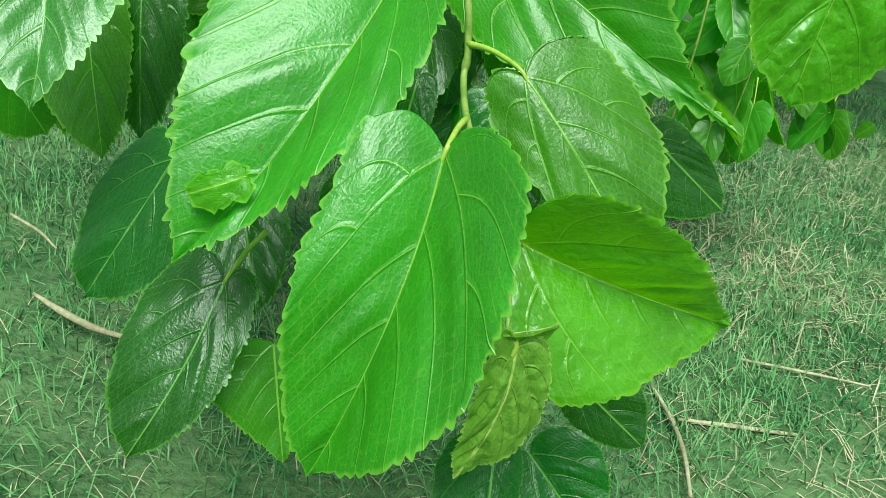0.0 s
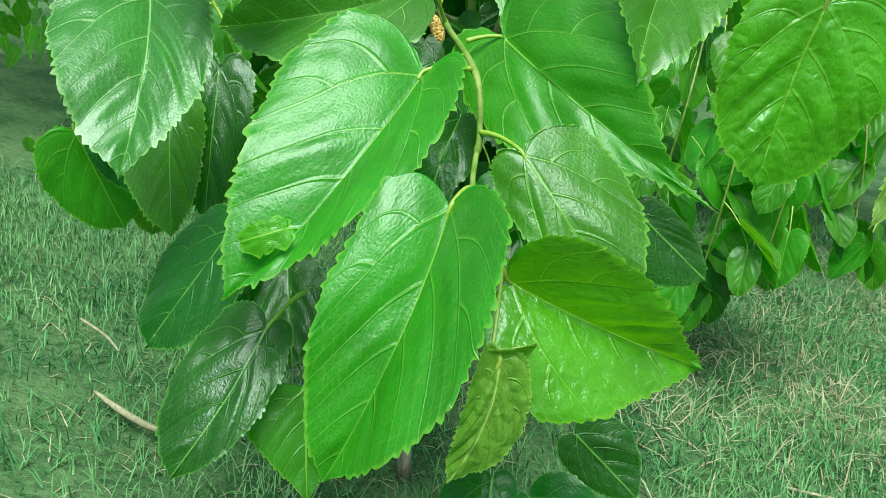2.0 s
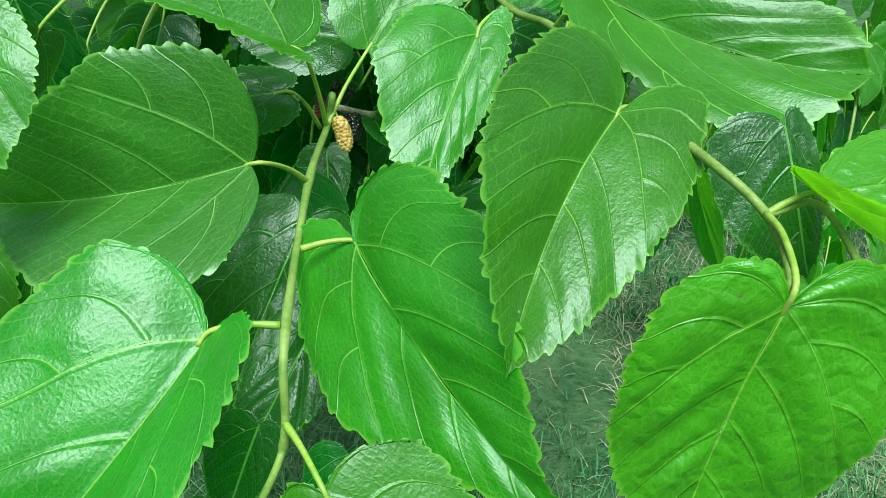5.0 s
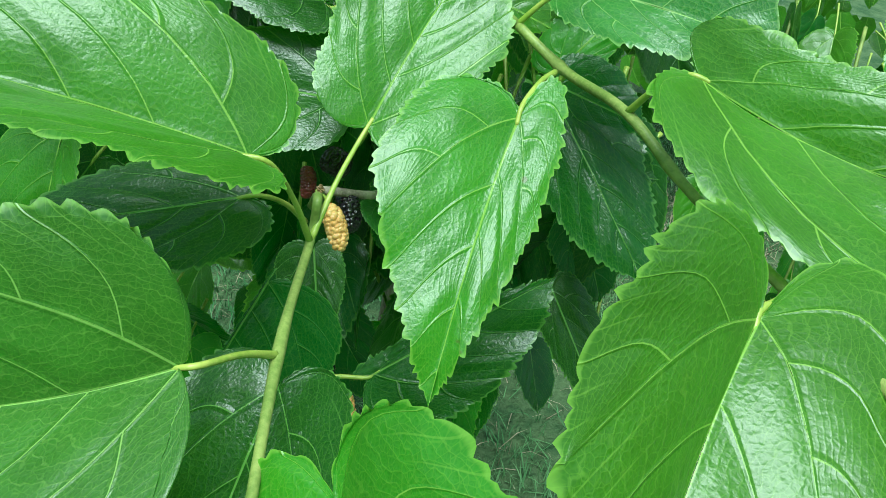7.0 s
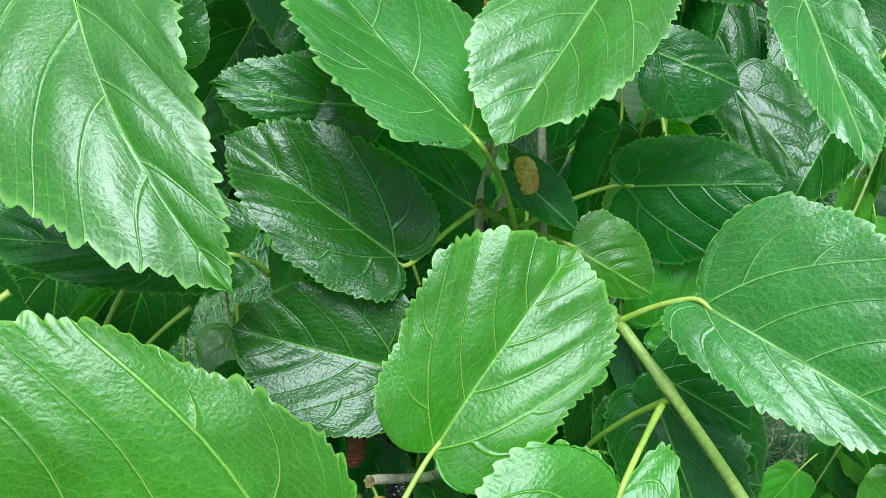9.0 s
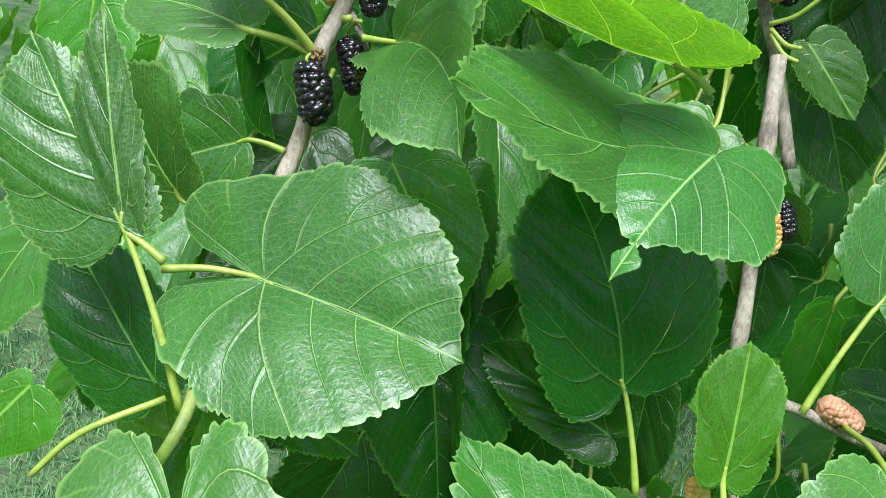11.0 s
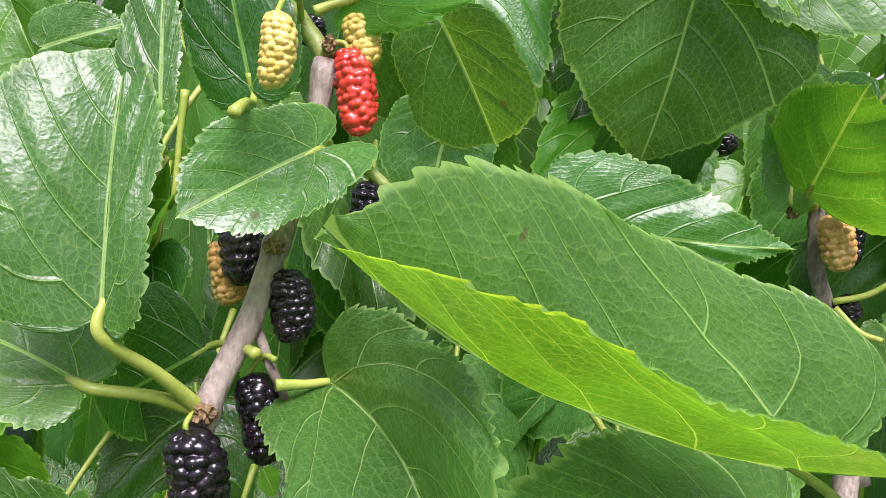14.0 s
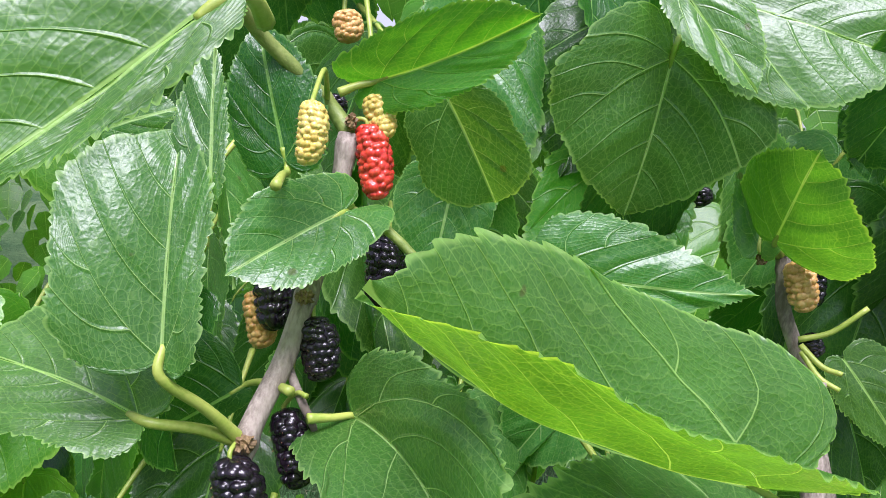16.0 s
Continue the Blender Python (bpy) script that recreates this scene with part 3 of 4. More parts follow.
leaf(right, (0.1103, 0.7251, 0.6509), (0.1637, 0.7374, 0.6539), (0.0196, 0.0212), 9, -2)
leaf(right, (0.0583, 0.7394, 0.6937), (0.0997, 0.7108, 0.6297), (0.0214, 0.0153), -5, -4, mat=LEAF_DARK_SHADED)

upper = branch_root("mulberry_branch", (-0.062, 0.770, 0.875), "brown-green mulberry branch with broad leaves and pale fruit", "branch")
leaf(upper, (-0.0406, 0.6460, 0.8220), (-0.0071, 0.7139, 0.8941), (0.0371, 0.0335), 13, 10, taper=-0.83, cordate=(0.56, 0.68), node=(-0.0529, 0.5974, 0.781), curl=-0.015, sag=0.022)
leaf(upper, (0.0318, 0.6291, 0.8418), (0.0172, 0.5381, 0.7482), (0.0218, 0.0485), -13, 6, sag=0.039, cordate=(2.15, 0.87), taper=0.46, node=(0.0424, 0.6816, 0.849), curl=0.021, pucker=0.004)
leaf(upper, (-0.0617, 0.5540, 0.8372), (-0.1792, 0.5119, 0.8740), (0.0425, 0.0492), 32, 32, sag=0.045, wave=0.004, node=(-0.0529, 0.5974, 0.781), cordate=(1.3, 1.3), taper=-0.66, curl=-0.009)
tube("stem", [(-0.0729, 0.6665, 0.7738), (-0.0428, 0.6992, 0.7649), (-0.0367, 0.7140, 0.8025), (-0.0622, 0.7700, 0.8750), (-0.0624, 0.7809, 0.8955), (-0.0628, 0.7878, 0.9087), (-0.0665, 0.7814, 0.9011)], [0.0024, 0.0025, 0.0026, 0.0025, 0.002, 0.0018], BARK, upper, 10, 7, ())
tube("stem", [(-0.0622, 0.7700, 0.8750), (-0.0408, 0.7676, 0.8683), (-0.0086, 0.7166, 0.8741), (0.0182, 0.7160, 0.8621)], [0.0024, 0.0026, 0.0026, 0.0026], STEM_GREEN, upper, 10, 7, ((0.35, 1.3, 0.03), (0.95, 1.3, 0.03)))
leaf(upper, (-0.0893, 0.7221, 0.8610), (-0.1810, 0.7210, 0.9016), (0.0324, 0.0363), 11, 16, mat=LEAF_DARK_SHADED, node=(-0.0622, 0.7700, 0.8750))
leaf(upper, (-0.1255, 0.7641, 0.9116), (-0.1947, 0.7311, 0.9219), (0.0159, 0.0228), -6, -4, mat=LEAF_DARK_SHADED)
leaf(upper, (-0.0745, 0.7003, 0.8139), (-0.1563, 0.6857, 0.8204), (0.0367, 0.0360), 5, 13, mat=LEAF_DARK_SHADED)
leaf(upper, (-0.0660, 0.7692, 0.8751), (-0.1325, 0.7776, 0.8968), (0.0263, 0.0198), -8, -2, mat=LEAF_DARK_SHADED, node=(-0.0622, 0.7700, 0.8750))
leaf(upper, (-0.0623, 0.7159, 0.9325), (-0.1758, 0.7819, 0.9871), (0.0450, 0.0563), 42, 8, mat=LEAF_MATT, node=(-0.0408, 0.7676, 0.8683), cordate=(0.55, 0.84), taper=0.18, curl=-0.045, sag=0.011)
leaf(upper, (-0.0238, 0.7880, 0.9949), (-0.0482, 0.7009, 0.9338), (0.0376, 0.0360), 6, 20, mat=LEAF_SHEEN, node=(-0.0255, 0.8781, 0.9849), cordate=(2.0, 2.11), taper=-0.3, curl=-0.021, sag=0.026)
leaf(upper, (-0.2324, 0.6865, 0.9851), (-0.1127, 0.6128, 0.8909), (0.0357, 0.0578), -8, 5, wave=0.03, sag=0.056, cordate=(2.06, 3.04), mat=LEAF_SHEEN, node=(-0.2546, 0.701, 0.9831), taper=0.23, curl=0.059)
leaf(upper, (0.0552, 0.7625, 1.0029), (0.0910, 0.7146, 0.9541), (0.0167, 0.0245), -6, 27, mat=LEAF_MATT, node=(0.0517, 0.8002, 1.0357))
leaf(upper, (0.0478, 0.7780, 1.0392), (0.0101, 0.7757, 1.0795), (0.0143, 0.0310), -19, -20, mat=LEAF_MATT, node=(0.0561, 0.7767, 1.0081))
leaf(upper, (0.0067, 0.8186, 0.8864), (0.0825, 0.8094, 0.9111), (0.0262, 0.0396), 11, -5, mat=LEAF_DARK_SHADED, node=(-0.0408, 0.7676, 0.8683))
leaf(upper, (0.0491, 0.8566, 0.9417), (0.1126, 0.8280, 0.8937), (0.0297, 0.0168), 1, -12, mat=LEAF_DARK_SHADED)
leaf(upper, (0.0052, 0.7988, 0.9637), (0.0473, 0.8054, 0.9536), (0.0157, 0.0265), 10, -2, mat=LEAF_DARK_SHADED)
leaf(upper, (0.0401, 0.7956, 0.8197), (0.0931, 0.8275, 0.8800), (0.0251, 0.0151), 6, 1)
leaf(upper, (-0.0099, 0.7679, 0.8669), (0.0334, 0.7740, 0.8495), (0.0256, 0.0136), 5, -7, node=(-0.0408, 0.7676, 0.8683))
leaf(upper, (-0.0471, 0.7587, 0.9022), (-0.0104, 0.7585, 0.8809), (0.0190, 0.0093), -12, -19, mat=LEAF_DARK_SHADED)
leaf(upper, (0.0469, 0.7353, 0.8127), (0.1067, 0.6913, 0.7360), (0.0319, 0.0293), -3, -13, mat=LEAF_DARK_SHADED)
leaf(upper, (-0.2545, 0.7680, 1.0348), (-0.1739, 0.7605, 1.0285), (0.0500, 0.0531), -8, 13, cordate=(7.0, 4.66), wave=0.02, mat=LEAF_MATT, node=(-0.2895, 0.7553, 1.0349), taper=-0.02, curl=-0.01, sag=0.019)
leaf(upper, (-0.1212, 0.8373, 0.9958), (-0.1664, 0.8389, 1.0847), (0.0358, 0.0463), 12, -3, mat=LEAF_DARK_SHADED, node=(-0.1061, 0.8222, 0.9573), cordate=(1.02, 0.8), taper=-0.47, curl=0.061, sag=0.024)
leaf(upper, (-0.1095, 0.8376, 1.0993), (-0.1338, 0.7727, 1.0645), (0.0393, 0.0556), -6, -16, wave=0.03, cordate=(3.83, 3.09), mat=LEAF_MATT, taper=1.28, curl=0.023, sag=0.02)
leaf(upper, (-0.0772, 0.8093, 0.9849), (-0.0800, 0.8253, 1.0354), (0.0131, 0.0140), 5, 5, node=(-0.0737, 0.8026, 0.9688), cordate=(1.3, 1.3), taper=-0.76, curl=0.002, sag=0.02)
leaf(upper, (-0.0292, 0.8758, 1.0442), (0.0160, 0.9326, 1.1098), (0.0354, 0.0367), 5, 28, mat=LEAF_MATT, node=(-0.0488, 0.8537, 0.9978), cordate=(0.61, 0.53), taper=0.08, curl=-0.025, sag=0.016)
leaf(upper, (0.0339, 0.8190, 1.0703), (-0.0000, 0.8223, 1.1014), (0.0226, 0.0217), -1, -2, mat=LEAF_MATT)
leaf(upper, (-0.0190, 0.8960, 0.9951), (0.0623, 0.9151, 0.9836), (0.0126, 0.0134), 14, -6, mat=LEAF_DARK_SHADED)
leaf(upper, (-0.3009, 0.7473, 1.0522), (-0.3473, 0.7585, 1.1105), (0.0323, 0.0163), 3, -3, mat=LEAF_MATT, node=(-0.2650, 0.7333, 0.9949))
leaf(upper, (-0.2974, 0.7631, 0.9816), (-0.3545, 0.7790, 1.0318), (0.0291, 0.0224), -8, 1, mat=LEAF_DARK_SHADED)
leaf(upper, (-0.2628, 0.7908, 0.9941), (-0.2419, 0.7827, 0.9607), (0.0367, 0.0286), -5, -1, mat=LEAF_DARK_SHADED, teeth=26)
leaf(upper, (-0.2599, 0.7555, 1.0046), (-0.2065, 0.7585, 0.9806), (0.0233, 0.0137), 6, -3, mat=LEAF_DARK_SHADED)
leaf(upper, (-0.3295, 0.7326, 0.9852), (-0.3455, 0.7175, 0.9609), (0.0191, 0.0091), -20, -2)
tube("stem", [(0.0575, 0.8260, 0.9874), (0.0151, 0.8195, 1.0014), (-0.0147, 0.8793, 0.9793), (-0.0572, 0.8713, 0.9901), (-0.0667, 0.8876, 0.9555), (-0.0292, 0.7812, 0.8675), (-0.0265, 0.7634, 0.8544)], [0.0026, 0.0026, 0.0026, 0.0026, 0.0024, 0.0022], BARK, upper, 10, 7, ((0.17, 1.3, 0.02), (0.5, 1.3, 0.02)))
tube("stem", [(-0.2715, 0.6993, 0.9660), (-0.2635, 0.7068, 0.9781), (-0.2540, 0.7215, 1.0057), (-0.2903, 0.7856, 1.0009), (-0.2899, 0.8030, 1.0150)], [0.0024, 0.0024, 0.0022, 0.0022, 0.0024], STEM_GREEN, upper, 10, 7, ())
tube("stem", [(-0.3145, 0.7156, 0.9614), (-0.3017, 0.7263, 0.9774), (-0.2813, 0.7476, 0.9869)], [0.0012, 0.0013, 0.0014], PETIOLE, upper, 10, 7, ())
berry(upper, (-0.0377, 0.8785, 0.9934), (-0.0175, 0.8807, 0.9845), 0.0064, PINK, seed=90, label="pinkish unripe mulberry")
berry(upper, (-0.0850, 0.8234, 0.9725), (-0.0815, 0.8167, 0.9544), 0.0052, PALE, seed=91, label="unripe pale mulberry")
berry(upper, (-0.0629, 0.7765, 0.8650), (-0.0591, 0.7688, 0.8469), 0.0057, RIPE, seed=92, label="ripe black mulberry")
berry(upper, (-0.0452, 0.7633, 0.9094), (-0.0365, 0.7570, 0.8940), 0.0057, PALE, seed=93, label="unripe pale mulberry")
berry(upper, (-0.0317, 0.7756, 0.8537), (-0.0197, 0.7789, 0.8549), 0.0065, PALE, seed=94, label="unripe pale mulberry")
berry(upper, (-0.0670, 0.6643, 0.7678), (-0.0567, 0.6534, 0.7453), 0.0064, PALE, seed=95, label="long unripe pale orange mulberry", node=(-0.0742, 0.6662, 0.7736))
berry(upper, (-0.0828, 0.7027, 0.7789), (-0.0668, 0.7017, 0.7718), 0.0086, RIPE, seed=96, label="ripe black mulberry")
berry(upper, (-0.0635, 0.6825, 0.7677), (-0.0566, 0.6723, 0.7476), 0.0072, RIPE, seed=97, label="ripe black mulberry")
berry(upper, (-0.0907, 0.6977, 0.7730), (-0.0883, 0.6888, 0.7566), 0.0049, DARKRED, seed=98, label="dark red ripening mulberry")
leaf(upper, (-0.1536, 0.6768, 0.8654), (-0.2650, 0.6492, 0.8557), (0.0188, 0.0295), -9, -5, mat=LEAF_DARK_SHADED, node=(-0.1450, 0.7022, 0.8453))
bud(upper, (-0.0618, 0.7683, 0.8781), 0.0030, 165)
bud(upper, (-0.0709, 0.6644, 0.7754), 0.0030, 166)

woody = branch_root("mulberry_branch", (-0.279, 0.846, 1.106), "grey woody mulberry branch with ripe black and red fruit", "branch")
tube("stem", [(-0.2918, 0.8213, 1.0202), (-0.2818, 0.8206, 1.0458), (-0.2805, 0.8419, 1.0752), (-0.2786, 0.8465, 1.1059), (-0.2736, 0.8590, 1.1301), (-0.2710, 0.8659, 1.1507), (-0.2698, 0.8797, 1.1740), (-0.2696, 0.8862, 1.2032)], [0.0042, 0.004, 0.0038, 0.0037, 0.0035, 0.0034, 0.0032], BARK, woody, 14, 7, ((0.43, 1.25, 0.015), (0.72, 1.25, 0.015), (0.98, 1.3, 0.02)))
tube("stem", [(-0.2696, 0.8862, 1.2032), (-0.2785, 0.8867, 1.2122), (-0.2862, 0.8770, 1.2207), (-0.2967, 0.8673, 1.2311), (-0.2989, 0.8470, 1.2410)], [0.003, 0.0027, 0.0024, 0.0022], STEM_GREEN, woody, 10, 7, ((0.3, 1.2, 0.03),))
tube("side_twig", [(-0.2637, 0.8816, 1.1783), (-0.2506, 0.8821, 1.1734), (-0.2387, 0.8822, 1.1648), (-0.2305, 0.8819, 1.1575)], [0.0018, 0.0017, 0.0016, 0.0012], STEM_GREEN, woody, 10, 7, ())
tube("side_twig", [(-0.2742, 0.8649, 1.1267), (-0.2640, 0.8541, 1.1198), (-0.2596, 0.8547, 1.1121), (-0.2550, 0.8560, 1.0992)], [0.0016, 0.0014, 0.0012, 0.001], BARK, woody, 10, 7, ())
leaf(woody, (-0.2472, 0.8598, 1.1160), (-0.1884, 0.7731, 1.0942), (0.0289, 0.0255), 24, 34, cordate=(1.0, 1.4), taper=-1.09, sag=0.033, mat=LEAF_MATT, node=(-0.2604, 0.8497, 1.1171), bow=0.03, curl=-0.112)
leaf(woody, (-0.1211, 0.8637, 1.0887), (-0.1927, 0.7587, 1.1207), (0.0302, 0.0494), 7, -9, taper=0.04, cordate=(3.69, 5.81), wave=0.02, mat=LEAF_MATT, node=(-0.1013, 0.8648, 1.0884), curl=-0.04, sag=0.007)
leaf(woody, (-0.1281, 0.8455, 1.1281), (-0.2324, 0.7881, 1.1777), (0.0372, 0.0417), 38, 54, sag=-0.085, taper=-0.3, mat=LEAF_SHEEN, node=(-0.1153, 0.8456, 1.1202))
leaf(woody, (-0.3054, 0.8299, 1.1149), (-0.3694, 0.8387, 1.1199), (0.0177, 0.0201), 15, 4, mat=LEAF_SHEEN, node=(-0.2786, 0.8465, 1.1059), cordate=(0.76, 1.0), taper=-0.89, curl=0.022, sag=0.026, stalk=0.0018)
leaf(woody, (-0.2968, 0.8243, 1.1369), (-0.3114, 0.8521, 1.2005), (0.0291, 0.0101), 14, 14, sag=0.042, taper=-0.6, cordate=(0.54, 0.62), mat=LEAF_MATT, node=(-0.2786, 0.8465, 1.1059), curl=-0.007, stalk=0.0018)
leaf(woody, (-0.3138, 0.7986, 1.0479), (-0.3419, 0.7975, 1.0983), (0.0312, 0.0202), -18, 16, mat=LEAF_MATT, node=(-0.2883, 0.8009, 1.0386), cordate=(1.78, 1.52), taper=-1.39, curl=-0.043, sag=0.027)
leaf(woody, (-0.3002, 0.7475, 1.0524), (-0.3226, 0.7650, 1.1235), (0.0148, 0.0092), 5, -6, mat=LEAF_MATT, node=(-0.2832, 0.7477, 1.0418))
leaf(woody, (-0.3002, 0.8261, 1.0682), (-0.3339, 0.8274, 1.0531), (0.0200, 0.0223), -19, 11, mat=LEAF_MATT, node=(-0.2833, 0.8311, 1.066), cordate=(1.39, 1.03), taper=-0.95, curl=0.008, sag=0.022)
leaf(woody, (-0.2351, 0.8365, 1.0697), (-0.1943, 0.8282, 1.0159), (0.0273, 0.0348), 4, -2, mat=LEAF_MATT)
leaf(woody, (-0.1539, 0.8695, 1.0584), (-0.1144, 0.8541, 1.0172), (0.0154, 0.0395), 9, 14, mat=LEAF_MATT)
leaf(woody, (-0.2642, 0.8691, 1.1788), (-0.2846, 0.8333, 1.1614), (0.0167, 0.0160), -22, 19, cordate=(4.8, 2.98), mat=LEAF_MATT, node=(-0.2649, 0.8818, 1.1798), taper=-0.26, curl=0.009, sag=0.02)
leaf(woody, (-0.2628, 0.8898, 1.2219), (-0.2108, 0.8730, 1.2484), (0.0161, 0.0127), 45, 25, cordate=(2.66, 2.07), node=(-0.2752, 0.8872, 1.2159), taper=-0.25, curl=0.026, sag=0.017)
leaf(woody, (-0.1965, 0.8912, 1.1681), (-0.1258, 0.9055, 1.1702), (0.0218, 0.0125), 29, -7, taper=0.55, mat=LEAF_MATT, node=(-0.2275, 0.8828, 1.1596), bow=0.08, cordate=(0.62, 0.9), curl=0.019, sag=0.018)
leaf(woody, (-0.2451, 0.7364, 1.2296), (-0.2685, 0.7162, 1.2001), (0.0062, 0.0215), -16, 12, cordate=0.6, sag=0.0, mat=LEAF_SHEEN, node=(-0.2443, 0.7518, 1.2286), bow=0.2)
leaf(woody, (-0.2974, 0.8455, 1.1847), (-0.3064, 0.8591, 1.2252), (0.0123, 0.0041), 3, -6, mat=LEAF_MATT)
leaf(woody, (-0.3363, 0.8520, 1.1955), (-0.3159, 0.8573, 1.2047), (0.0098, 0.0067), 26, -3, mat=LEAF_MATT)
leaf(woody, (-0.2849, 0.8701, 1.1929), (-0.3016, 0.8766, 1.2348), (0.0148, 0.0158), -1, -3, mat=LEAF_DARK_SHADED, node=(-0.2748, 0.8397, 1.1888))
leaf(woody, (-0.2900, 0.8659, 1.1149), (-0.3111, 0.8589, 1.0984), (0.0060, 0.0250), -24, -3, mat=LEAF_DARK_SHADED, node=(-0.2672, 0.8509, 1.1241))
leaf(woody, (-0.2276, 0.8830, 1.1604), (-0.2205, 0.8817, 1.1495), (0.0054, 0.0048), 7, -2, teeth=18, mat=LEAF_MATT)
berry(woody, (-0.2790, 0.8373, 1.1053), (-0.2699, 0.8313, 1.0800), 0.0084, RIPE, seed=135, label="ripe black mulberry", node=(-0.2803, 0.8460, 1.1055))
berry(woody, (-0.2706, 0.8569, 1.1153), (-0.2614, 0.8517, 1.0922), 0.0070, RIPE, seed=136, label="ripe black mulberry", node=(-0.2620, 0.8514, 1.1235))
berry(woody, (-0.2958, 0.8843, 1.1686), (-0.2835, 0.8760, 1.1338), 0.0086, RIPE, seed=137, label="ripe black mulberry")
berry(woody, (-0.2628, 0.9261, 1.1632), (-0.2595, 0.9206, 1.1360), 0.0084, RIPE, seed=138, label="ripe black mulberry", node=(-0.2506, 0.8821, 1.1734))
berry(woody, (-0.2674, 0.8652, 1.1447), (-0.2610, 0.8619, 1.1252), 0.0068, RIPE, seed=139, label="shrivelled half-eaten black mulberry", node=(-0.2694, 0.8663, 1.1511))
berry(woody, (-0.2916, 0.8410, 1.0493), (-0.2888, 0.8354, 1.0291), 0.0080, RIPE, seed=140, label="ripe black mulberry behind the branch")
berry(woody, (-0.2949, 0.8810, 1.1446), (-0.2884, 0.8779, 1.1258), 0.0058, PALE, seed=141, label="unripe pale orange mulberry")
berry(woody, (-0.2698, 0.8483, 1.2136), (-0.2686, 0.8445, 1.1953), 0.0047, YELLOW, seed=142, label="unripe yellow mulberry with hairy styles", node=(-0.2785, 0.8867, 1.2122))
berry(woody, (-0.2647, 0.8900, 1.2168), (-0.2570, 0.8882, 1.2033), 0.0052, YELLOW, seed=143, label="unripe yellow-green mulberry")
berry(woody, (-0.2641, 0.8867, 1.2071), (-0.2560, 0.8828, 1.1835), 0.0064, RED, seed=144, label="bright red ripening mulberry", node=(-0.2690, 0.8872, 1.2076))
berry(woody, (-0.2800, 0.8975, 1.2149), (-0.2793, 0.8956, 1.2061), 0.0047, RIPE, seed=145, label="ripe black mulberry")
berry(woody, (-0.2345, 0.8830, 1.1654), (-0.2324, 0.8822, 1.1603), 0.0035, PALE, seed=146, label="small unripe mulberry")
berry(woody, (-0.2849, 0.9120, 1.2442), (-0.2809, 0.9105, 1.2337), 0.0057, PALE, seed=147, label="unripe pale mulberry")
bud(woody, (-0.2708, 0.8656, 1.1497), 0.0042, 159)
bud(woody, (-0.2776, 0.8428, 1.1071), 0.0040, 160)
bud(woody, (-0.2700, 0.8621, 1.1514), 0.0036, 161)
bud(woody, (-0.2771, 0.8430, 1.1079), 0.0040, 162)
bud(woody, (-0.2685, 0.8832, 1.2076), 0.0030, 163)

farwoody = branch_root("mulberry_branch", (-0.103, 0.985, 1.174), "grey mulberry branch with pale fruit among leaves", "branch")
tube("stem", [(-0.0718, 0.8841, 0.9528), (-0.0750, 0.9099, 1.0162), (-0.0825, 0.9367, 1.0849), (-0.0870, 0.9547, 1.1307)], [0.0034, 0.0036, 0.004, 0.004], BARK, farwoody, 10, 7, ((0.3, 1.3, 0.03), (0.7, 1.25, 0.03)))
berry(farwoody, (-0.0798, 0.9192, 1.0681), (-0.0711, 0.9114, 1.0437), 0.0064, PALE, seed=88, label="unripe pale orange mulberry", node=(-0.0759, 0.9212, 1.0701))
berry(farwoody, (-0.0714, 0.9302, 1.0668), (-0.0634, 0.9254, 1.0502), 0.0062, RIPE, seed=89, label="ripe black mulberry")
leaf(farwoody, (-0.1668, 0.9447, 1.2460), (-0.1729, 0.9561, 1.1820), (0.0418, 0.0486), -22, 18, cordate=(3.2, 3.2), sag=0.049, mat=LEAF_MATT, node=(-0.1597, 0.9808, 1.2631), taper=0.39, curl=0.004)
leaf(farwoody, (-0.2415, 0.9071, 1.2185), (-0.2213, 0.9244, 1.1834), (0.0199, 0.0196), 37, 17, mat=LEAF_MATT, cordate=(1.3, 1.3), taper=-0.47, curl=-0.017, sag=0.02)
leaf(farwoody, (-0.2385, 0.9251, 1.1914), (-0.2400, 0.9170, 1.1559), (0.0179, 0.0206), -10, -2, mat=LEAF_MATT)
leaf(farwoody, (-0.1146, 0.9770, 1.1774), (-0.1189, 0.9898, 1.2276), (0.0115, 0.0111), -19, 25, mat=LEAF_SHEEN, node=(-0.103, 0.9848, 1.1737), cordate=(1.3, 1.3), taper=-0.47, curl=-0.004, sag=0.02)
leaf(farwoody, (-0.1107, 0.9692, 1.1821), (-0.1102, 0.9339, 1.2212), (0.0274, 0.0350), -39, -12, mat=LEAF_SHEEN, node=(-0.103, 0.9848, 1.1737), cordate=(1.12, 0.96), taper=0.23, curl=-0.001, sag=0.024)
leaf(farwoody, (-0.1458, 0.9518, 1.2687), (-0.0822, 0.9496, 1.2566), (0.0267, 0.0332), 15, -1, mat=LEAF_SHEEN)
leaf(farwoody, (-0.1714, 0.9378, 1.2717), (-0.1374, 0.9261, 1.2363), (0.0158, 0.0126), 3, 16, mat=LEAF_SHEEN)
leaf(farwoody, (-0.0737, 0.9686, 1.1378), (-0.0435, 0.9671, 1.1054), (0.0175, 0.0115), 12, -3, mat=LEAF_SHEEN)
leaf(farwoody, (-0.0827, 0.9723, 1.2316), (-0.0970, 0.9686, 1.2250), (0.0208, 0.0153), -27, -1, mat=LEAF_DARK_SHADED)
